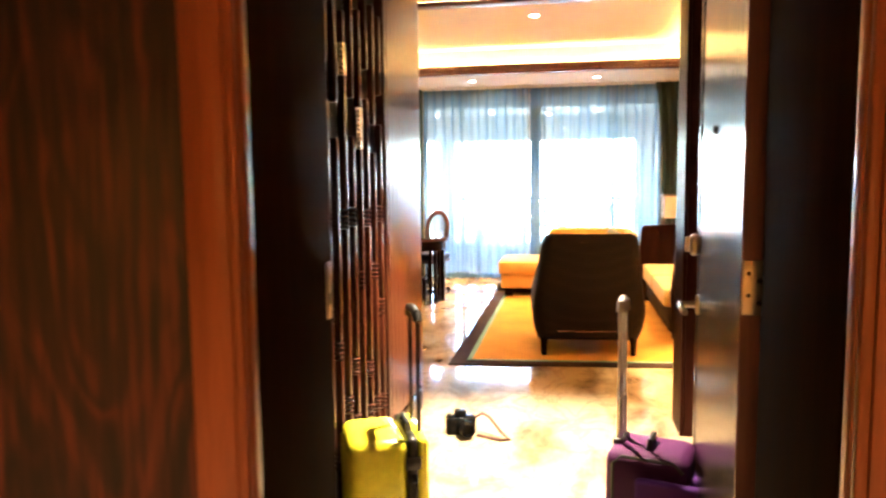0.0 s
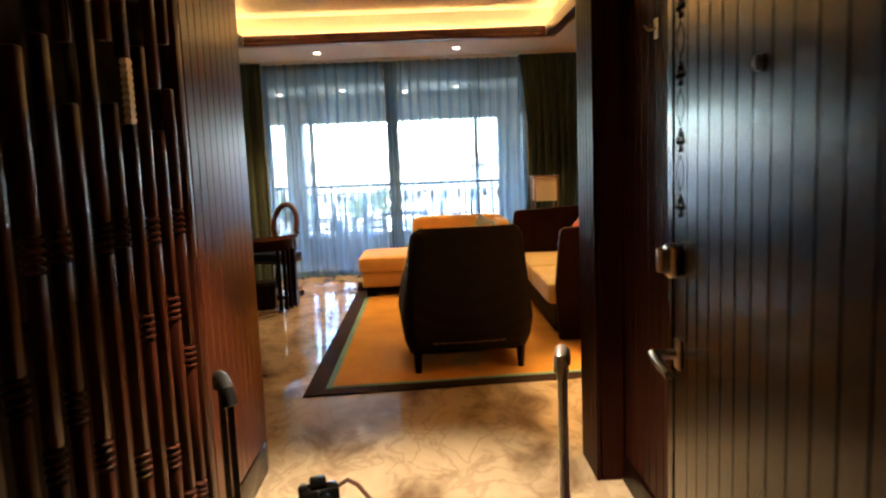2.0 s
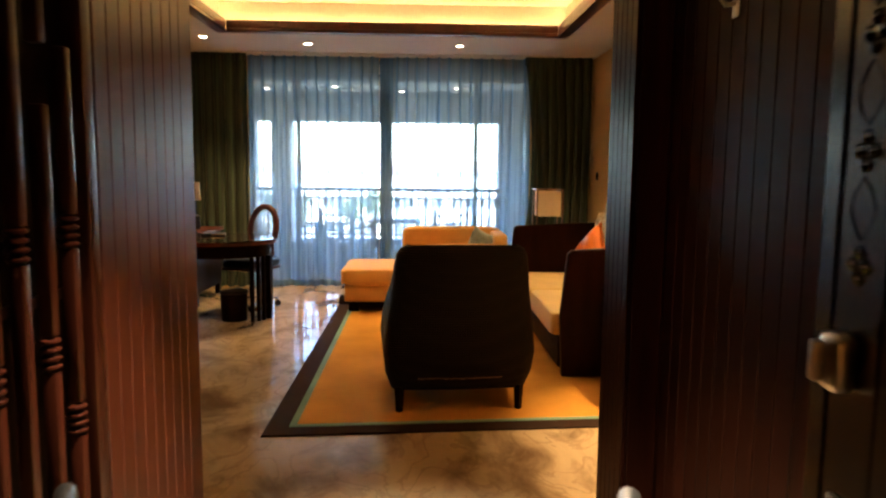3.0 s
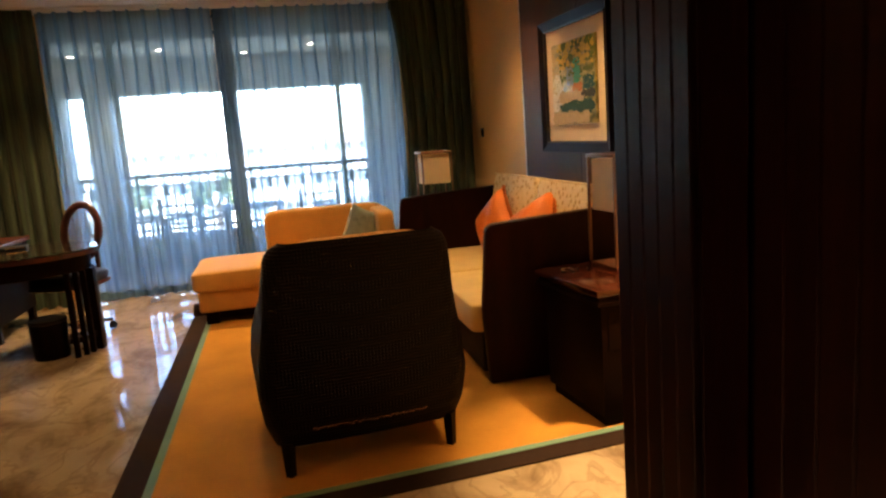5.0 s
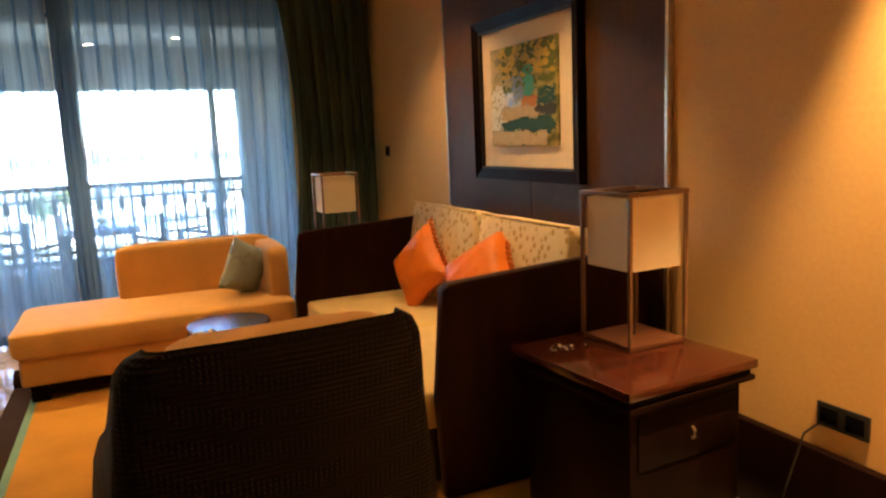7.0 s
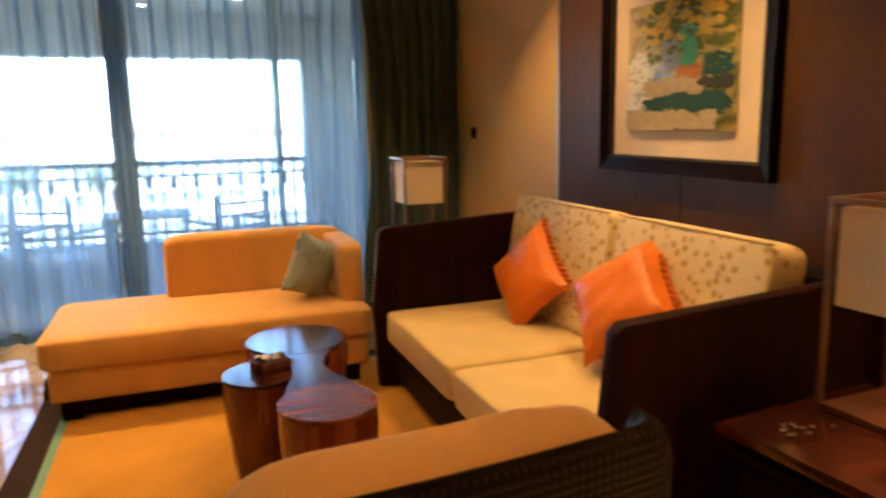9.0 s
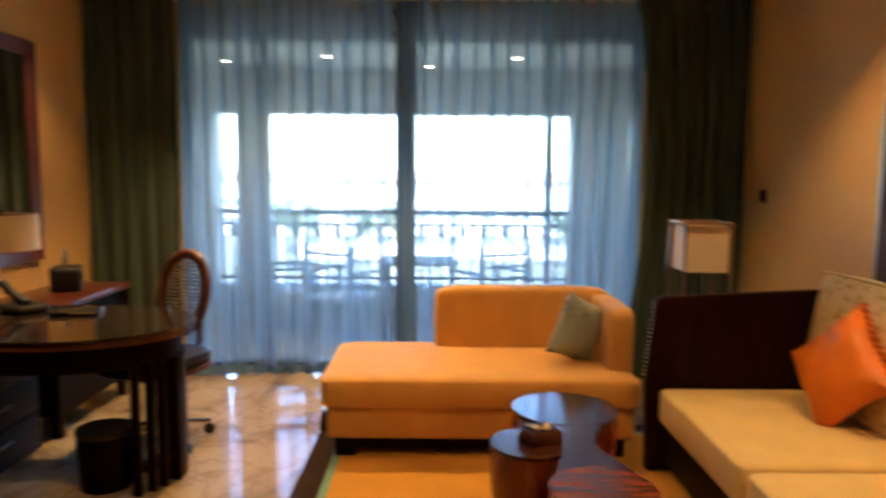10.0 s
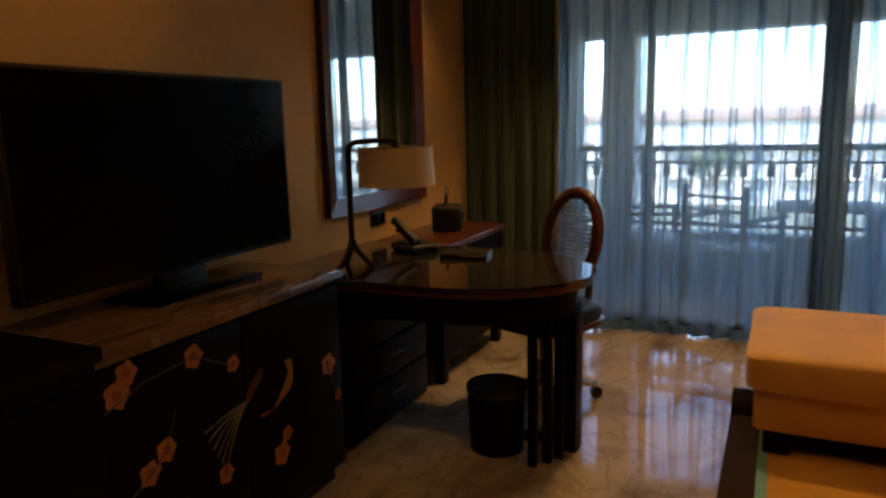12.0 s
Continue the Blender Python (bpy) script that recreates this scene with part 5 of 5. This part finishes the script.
for k in range(6):
    bm = bmesh.new()
    pts = [(0.2338, 0.02 - (0.20 - 0.014 * k) * j / 6, 0.525 - (0.03 + 0.032 * k) * (j / 6) ** 1.6) for j in range(7)]
    tube(bm, pts, 0.0035, 4)
    part("tail_feather", bm, OLIVE, cab, "olive painted tail feather")
for pts in ([(-0.50, 0.40), (-0.40, 0.45), (-0.33, 0.50), (-0.28, 0.60)], [(-0.50, 0.68), (-0.38, 0.72), (-0.20, 0.735), (-0.05, 0.66)], [(0.51, 0.34), (0.47, 0.44), (0.44, 0.52)]):
    bm = bmesh.new()
    tube(bm, [(0.2334, y, z) for y, z in pts], 0.002, 4)
    part("painted_branch", bm, OLIVE, cab, "thin painted branch")

near = thing("minibar_cabinet", -2.30, 5.72, 0, 0, "plain black-brown low cabinet beside the media cabinet", "cabinet")
part("body", solid(-0.29, 0.29, -0.40, 0.385, 0.05, 0.86, bevel=0.006), ESPRESSO, near)
part("top", solid(-0.295, 0.315, -0.41, 0.39, 0.8605, 0.895, bevel=0.006), ESPRESSO, near)
part("plinth", solid(-0.29, 0.26, -0.38, 0.37, 0, 0.05), BLACK, near)
part("door", solid(0.2905, 0.305, -0.39, 0.38, 0.07, 0.81, bevel=0.002), ESPRESSO, near)

tv = thing("television", -2.43, 6.81, 0.838, 0, "large black flat-screen television, switched off, on the cabinet", "television")
part("bezel", solid(-0.045, 0.0, -0.585, 0.585, 0.07, 0.715, bevel=0.006), BLACK, tv)
part("screen", solid(0.0003, 0.002, -0.572, 0.572, 0.088, 0.702), BLACK_GLOSS, tv, "dark glossy screen")
part("stand_neck", solid(-0.05, -0.005, -0.10, 0.10, 0.01, 0.10, bevel=0.005), BLACK, tv)
part("stand_foot", solid(-0.11, 0.12, -0.25, 0.25, 0.0008, 0.014, bevel=0.005), BLACK_GLOSS, tv)

# ---- mirror ----
mir = thing("wall_mirror", -2.598, 8.395, 1.59, 0, "tall dark wood-framed mirror on the beige wall", "mirror")
MW, MH, MF = 0.515, 0.66, 0.085
bm = moulding(MW, MH, MW - MF, MH - MF, -0.035, -0.018)
bmesh.ops.scale(bm, verts=bm.verts[:], vec=(-1, 1, 1))
part("frame", bm, MAHOGANY, mir, "dark moulded wood frame")
part("glass", solid(0.002, 0.010, -(MW - MF), MW - MF, -(MH - MF), MH - MF), MIRROR, mir, "silvered mirror glass")

# ---- desk ----
desk = thing("writing_desk", -2.0, 7.83, 0, 0, "dark wooden writing desk with rounded end and glass top", "desk")


def desk_outline(grow=0.0):
    pts = [(-0.59, -0.42 - grow), (0.0, -0.42 - grow)]
    for k in range(25):
        a = -math.pi / 2 + math.pi * k / 24
        pts.append((0.17 + (0.54 + grow) * math.cos(a), (0.42 + grow) * math.sin(a)))
    pts += [(0.0, 0.42 + grow), (-0.59, 0.42 + grow)]
    return pts


def sheet(pts, z0, z1, bev=0.0):
    bm = bmesh.new()
    lo = [bm.verts.new((x, y, z0)) for x, y in pts]
    hi = [bm.verts.new((x, y, z1)) for x, y in pts]
    bm.faces.new(hi), bm.faces.new(lo[::-1])
    for i in range(len(pts)):
        bm.faces.new((lo[i], lo[(i + 1) % len(pts)], hi[(i + 1) % len(pts)], hi[i]))
    return bm


part("desktop", sheet(desk_outline(), 0.715, 0.750), MAHOGANY, desk, "polished dark red top")
part("glass_top", sheet(desk_outline(0.012), 0.7505, 0.759), surface("smoked_glass", (0.03, 0.02, 0.015), 0.04, (3, 3, 3), 0.05, 60, relief=0, coat=0.6), desk, "dark reflective glass sheet")
part("apron", sheet([(x * 0.94 - 0.02, y * 0.90) for x, y in desk_outline()], 0.60, 0.7148), ESPRESSO, desk)
part("end_leg", sheet([(0.17 + 0.50 * math.cos(a), 0.39 * math.sin(a)) for a in [(-8 + 3 * k) * math.pi / 180 for k in range(13)]] + [(0.17 + 0.43 * math.cos(a), 0.33 * math.sin(a)) for a in [(28 - 3 * k) * math.pi / 180 for k in range(13)]], 0.0, 0.60), ESPRESSO, desk, "broad curved end leg")
for k in range(3):
    a = math.radians(-38 + 10 * k)
    part("leg_slat", solid(0.17 + 0.465 * math.cos(a) - 0.018, 0.17 + 0.465 * math.cos(a) + 0.018, 0.36 * math.sin(a) - 0.018, 0.36 * math.sin(a) + 0.018, 0.0, 0.60, bevel=0.003), ESPRESSO, desk)
part("foot_rail", sheet([(0.17 + 0.47 * math.cos(a), 0.37 * math.sin(a)) for a in [(-40 + 4 * k) * math.pi / 180 for k in range(10)]] + [(0.17 + 0.42 * math.cos(a), 0.33 * math.sin(a)) for a in [(-4 - 4 * k) * math.pi / 180 for k in range(10)]], 0.10, 0.14), ESPRESSO, desk)
ped = part("pedestal", solid(-0.58, -0.20, -0.40, 0.30, 0.02, 0.60, bevel=0.004), ESPRESSO, desk)
for z in (0.06, 0.24, 0.42):
    dr = part("drawer", solid(-0.1995, -0.185, -0.38, 0.28, z, z + 0.165, bevel=0.003), ESPRESSO, desk)
    part("pull", tube(bmesh.new(), [(-0.184, -0.12, z + 0.10), (-0.165, -0.11, z + 0.10), (-0.165, 0.01, z + 0.10), (-0.184, 0.02, z + 0.10)], 0.005, 6), BRONZE, dr)

ret = thing("desk_return", -2.36, 8.72, 0, 0, "narrow dark red wooden side counter along the wall", "counter")
part("top", solid(-0.235, 0.22, -0.455, 0.45, 0.715, 0.75, bevel=0.004), MAHOGANY, ret)
part("body", solid(-0.23, 0.19, -0.44, 0.44, 0.13, 0.7148), ESPRESSO, ret)
for sy in (-0.40, 0.40):
    part("leg", solid(0.13, 0.18, sy - 0.03, sy + 0.03, 0.0, 0.13), ESPRESSO, ret)
    part("leg", solid(-0.22, -0.17, sy - 0.03, sy + 0.03, 0.0, 0.13), ESPRESSO, ret)

clock = thing("coffee_machine", -2.38, 8.80, 0.75, 20, "small black appliance with pale loop handle on the counter", "appliance")
part("body", solid(-0.08, 0.09, -0.10, 0.10, 0.0, 0.15, bevel=0.02, seg=3), BLACK, clock)
part("panel", solid(0.0905, 0.094, -0.07, 0.07, 0.05, 0.11, bevel=0.002), CHROME, clock)
bm = bmesh.new()
tube(bm, [(0.0, 0.05 * math.cos(a), 0.20 + 0.05 * math.sin(a)) for a in [2 * math.pi * k / 16 for k in range(17)]], 0.009, 8)
part("loop_handle", bm, BRONZE, clock)
part("handle_stem", solid(-0.01, 0.01, -0.012, 0.012, 0.1505, 0.165), BRONZE, clock)

phone = thing("desk_phone", -2.22, 8.08, 0.759, -30, "black desk telephone with raised handset", "telephone")
bm = bmesh.new()
puffed(bm, 0.11, 0.09, 0.022, 0.4, 0.4, (0, 0, 0.0225))
part("base", bm, BLACK, phone)
part("handset", tube(bmesh.new(), [(-0.09, -0.06, 0.15), (-0.06, -0.05, 0.13), (0.0, -0.04, 0.085), (0.07, -0.03, 0.05)], 0.022, 8), BLACK, phone)
part("cradle", tube(bmesh.new(), [(-0.05, 0.06, 0.03), (-0.10, 0.03, 0.07), (-0.16, 0.0, 0.09)], 0.016, 8), BLACK, phone)
fold = thing("leather_folder", -1.92, 8.02, 0.759, 12, "closed black leather folder with shiny edge on the desk", "folder")
part("cover", solid(-0.11, 0.11, -0.08, 0.08, 0.0, 0.022, bevel=0.005), BLACK, fold)
part("clasp", solid(-0.02, 0.10, -0.081, -0.079, 0.012, 0.021), CHROME, fold)

dl = thing("desk_lamp", -2.29, 7.63, 0.759, 0, "unlit black arched desk lamp with drum-shaped cream shade", "lamp")
part("pole", tube(bmesh.new(), [(0.0, 0.0, 0.10), (0.0, 0.0, 0.50), (0.004, 0.006, 0.525), (0.02, 0.02, 0.54), (0.08, 0.06, 0.545), (0.16, 0.13, 0.545)], 0.013, 10), BRONZE, dl)
for a in (20, 140, 260):
    c, s = math.cos(math.radians(a)), math.sin(math.radians(a))
    part("foot", tube(bmesh.new(), [(0, 0, 0.13), (0.02 * c, 0.02 * s, 0.08), (0.07 * c, 0.07 * s, 0.02), (0.09 * c, 0.09 * s, 0.008)], 0.012, 8), BRONZE, dl)
bm = bmesh.new()
turned(bm, [(0.168, 0.350), (0.160, 0.515), (0.157, 0.515), (0.165, 0.350)], 40, (0.16, 0.13, 0.0))
part("shade", bm, SHADE_CLOTH, dl, "cream drum shade")
part("shade_holder", turned(bmesh.new(), [(0.02, 0.47), (0.02, 0.53), (0.008, 0.548)], 12, (0.16, 0.13, 0.0)), BRONZE, dl)
part("spider", solid(0.003, 0.317, 0.125, 0.135, 0.502, 0.514), BRONZE, dl)

binn = thing("waste_bin", -1.66, 7.72, 0, 0, "round dark leather waste bin under the desk", "bin")
part("pail", turned(bmesh.new(), [(0.115, 0.0), (0.125, 0.26), (0.128, 0.28), (0.120, 0.28), (0.112, 0.02), (0.02, 0.015)], 28), ESPRESSO, binn)
part("band", turned(bmesh.new(), [(0.126, 0.255), (0.130, 0.258), (0.130, 0.272), (0.127, 0.275)], 28), BRONZE, binn)

# ---- desk chair ----
dc = thing("desk_chair", -1.62, 8.25, 0, 160, "swivel desk chair with oval caned back and chrome star base", "chair")
for k in range(5):
    a = 2 * math.pi * k / 5 + 0.3
    part("base_arm", tube(bmesh.new(), [(0.03 * math.cos(a), 0.03 * math.sin(a), 0.11), (0.15 * math.cos(a), 0.15 * math.sin(a), 0.095), (0.27 * math.cos(a), 0.27 * math.sin(a), 0.075)], 0.016, 8), CHROME, dc)
    part("caster", turned(bmesh.new(), [(0.030, -0.013), (0.033, 0), (0.030, 0.013)], 14), BLACK, dc).matrix_local = pose(0.27 * math.cos(a), 0.27 * math.sin(a), 0.034, 90, 0, math.degrees(a))
part("column", turned(bmesh.new(), [(0.03, 0.09), (0.03, 0.22), (0.02, 0.221), (0.02, 0.38)], 16), CHROME, dc)
part("mechanism", solid(-0.10, 0.10, -0.08, 0.08, 0.38, 0.42, bevel=0.01), BLACK, dc)
part("seat", puffed(bmesh.new(), 0.24, 0.23, 0.05, 0.4, 0.5, (0, 0.0, 0.47)), BLACK, dc, "black leather seat pad")
part("seat_rail", puffed(bmesh.new(), 0.25, 0.24, 0.02, 0.4, 0.5, (0, 0.0, 0.425)), MAHOGANY, dc)
bm = bmesh.new()
tube(bm, [(0.150 * math.cos(a), -0.23 - 0.05 * math.sin(a), 0.80 + 0.215 * math.sin(a)) for a in [2 * math.pi * k / 32 for k in range(33)]], 0.030, 10)
part("oval_frame", bm, MAHOGANY, dc, "red-brown polished oval frame")
for k in range(19):
    z = -0.185 + 0.37 * k / 18
    w = 0.14 * math.sqrt(max(0, 1 - (z / 0.20) ** 2))
    if w > 0.02:
        part("cane_strand", tube(bmesh.new(), [(-w, -0.23 - 0.05 * z / 0.215, 0.80 + z), (w, -0.23 - 0.05 * z / 0.215, 0.80 + z)], 0.0042, 5), CANE, dc)
for k in range(-3, 4):
    x = 0.038 * k
    h = 0.20 * math.sqrt(1 - (x / 0.145) ** 2)
    part("cane_strand", tube(bmesh.new(), [(x, -0.226 + 0.05 * h / 0.215, 0.80 - h), (x, -0.226 - 0.05 * h / 0.215, 0.80 + h)], 0.003, 5), CANE, dc)
for sx in (-0.13, 0.13):
    part("back_post", tube(bmesh.new(), [(sx, -0.17, 0.44), (sx * 0.95, -0.20, 0.55), (sx * 0.9, -0.205, 0.68)], 0.018, 8), MAHOGANY, dc)

# ---- luggage in the foyer ----
ys = thing("yellow_suitcase", -0.54, 2.11, 0, 24, "glossy yellow hard-shell cabin suitcase, handle raised", "suitcase")
for name, x0, x1 in (("front_shell", -0.175, 0.046), ("back_shell", 0.082, 0.125)):
    bm = solid(x0, x1, -0.16, 0.16, 0.045, 0.465, bevel=0.040 if x0 < 0 else 0.020, seg=4)
    part(name, bm, YELLOW_SHELL, ys, "ribbed glossy yellow shell")
for k in range(5):
    yy = -0.11 + 0.055 * k
    part("rib", solid(-0.181, -0.174, yy - 0.013, yy + 0.013, 0.09, 0.42, bevel=0.005), YELLOW_SHELL, ys)
part("zip_band", solid(0.043, 0.085, -0.162, 0.162, 0.043, 0.468, bevel=0.018, seg=3), BLACK, ys, "black zip band")
part("top_grip", tube(bmesh.new(), [(0.064, -0.07, 0.466), (0.064, -0.06, 0.49), (0.064, 0.06, 0.49), (0.064, 0.07, 0.466)], 0.012, 8), BLACK, ys, "black carrying grip")
part("side_grip", tube(bmesh.new(), [(0.064, -0.160, 0.32), (0.064, -0.187, 0.31), (0.064, -0.187, 0.21), (0.064, -0.160, 0.20)], 0.012, 8), BLACK, ys)
part("lock", solid(0.034, 0.094, -0.170, -0.158, 0.35, 0.40, bevel=0.004), BLACK, ys)
for yy in (-0.075, 0.075):
    part("handle_tube", solid(0.095, 0.110, yy - 0.008, yy + 0.008, 0.455, 0.90, bevel=0.003), BRONZE, ys)
part("pull_handle", tube(bmesh.new(), [(0.102, -0.085, 0.895), (0.10, -0.07, 0.925), (0.10, 0.0, 0.935), (0.10, 0.07, 0.925), (0.102, 0.085, 0.895)], 0.017, 10), BLACK, ys, "black pull handle")
for sx in (-0.12, 0.08):
    for sy in (-0.12, 0.12):
        part("wheel", turned(bmesh.new(), [(0.020, -0.012), (0.023, 0), (0.020, 0.012)], 12), BLACK, ys).matrix_local = pose(sx, sy, 0.0235, 90, 0, 0)
        part("wheel_mount", solid(sx - 0.018, sx + 0.018, sy - 0.02, sy + 0.02, 0.035, 0.056), BLACK, ys)

ps = thing("purple_suitcase", 0.46, 1.97, 0, -16, "purple and maroon soft cabin suitcase, chrome handle raised", "suitcase")
part("body", solid(-0.16, 0.12, -0.12, 0.12, 0.05, 0.50, bevel=0.04, seg=4), MAROON_CLOTH, ps, "maroon nylon body")
part("front_pocket", solid(-0.05, 0.16, -0.155, -0.118, 0.09, 0.43, bevel=0.016, seg=3), PURPLE_CLOTH, ps, "purple front pocket")
part("side_pocket", solid(0.118, 0.165, -0.10, 0.10, 0.08, 0.44, bevel=0.02, seg=3), PURPLE_CLOTH, ps)
part("piping", tube(bmesh.new(), [(-0.13, -0.118, 0.09), (-0.13, -0.121, 0.46), (-0.10, -0.121, 0.49), (0.07, -0.121, 0.49), (0.10, -0.121, 0.46)], 0.006, 6), BLACK, ps)
part("zip_pull", solid(0.03, 0.04, -0.161, -0.1555, 0.30, 0.35, bevel=0.002), CHROME, ps)
part("top_grip", tube(bmesh.new(), [(-0.02, -0.05, 0.498), (-0.02, -0.04, 0.525), (-0.02, 0.04, 0.525), (-0.02, 0.05, 0.498)], 0.011, 8), BLACK, ps)
for yy in (-0.012, 0.05):
    part("handle_tube", turned(bmesh.new(), [(0.011, 0.45), (0.011, 0.66), (0.0085, 0.662), (0.0085, 0.97)], 12, (-0.13, yy, 0)), SILVER, ps)
part("handle_socket", solid(-0.15, -0.11, -0.035, 0.07, 0.495, 0.515, bevel=0.005), BLACK, ps)
part("pull_handle", tube(bmesh.new(), [(-0.13, -0.014, 0.965), (-0.13, -0.008, 0.995), (-0.13, 0.018, 1.005), (-0.13, 0.046, 0.995), (-0.13, 0.052, 0.965)], 0.016, 10), SILVER, ps, "silver pull handle")
for sx in (-0.11, 0.08):
    for sy in (-0.09, 0.09):
        part("wheel", turned(bmesh.new(), [(0.022, -0.012), (0.025, 0), (0.022, 0.012)], 12), BLACK, ps).matrix_local = pose(sx, sy, 0.026, 90, 0, 0)
        part("wheel_mount", solid(sx - 0.018, sx + 0.018, sy - 0.02, sy + 0.02, 0.038, 0.06), BLACK, ps)

# ---- camera left on the floor ----
cm = thing("photo_camera", -0.45, 3.34, 0, 15, "black photo camera with strap lying on the marble", "camera")
cm.scale = (1.2, 1.2, 1.2)
part("body", solid(-0.07, 0.07, -0.035, 0.035, 0.0, 0.085, bevel=0.012, seg=3), BLACK_GLOSS, cm)
part("prism", solid(-0.03, 0.03, -0.03, 0.03, 0.0852, 0.115, bevel=0.012), BLACK_GLOSS, cm)
part("lens", turned(bmesh.new(), [(0.034, 0.0), (0.036, 0.05), (0.032, 0.075), (0.024, 0.0755), (0.02, 0.06)], 20), BLACK_GLOSS, cm).matrix_local = pose(0.01, -0.035, 0.046, 90, 0, 10)
part("strap", tube(bmesh.new(), [(0.07, 0.0, 0.075), (0.10, -0.02, 0.10), (0.13, -0.05, 0.09), (0.18, -0.10, 0.03), (0.21, -0.13, 0.008), (0.17, -0.13, 0.008), (0.11, -0.08, 0.006), (0.07, -0.05, 0.006)], 0.008, 6), surface("strap_brown", (0.06, 0.025, 0.015), 0.6), cm, "brown-black neck strap")
part("dial", turned(bmesh.new(), [(0.012, 0.085), (0.012, 0.098), (0.010, 0.10)], 14, (-0.052, 0, 0)), BLACK, cm)
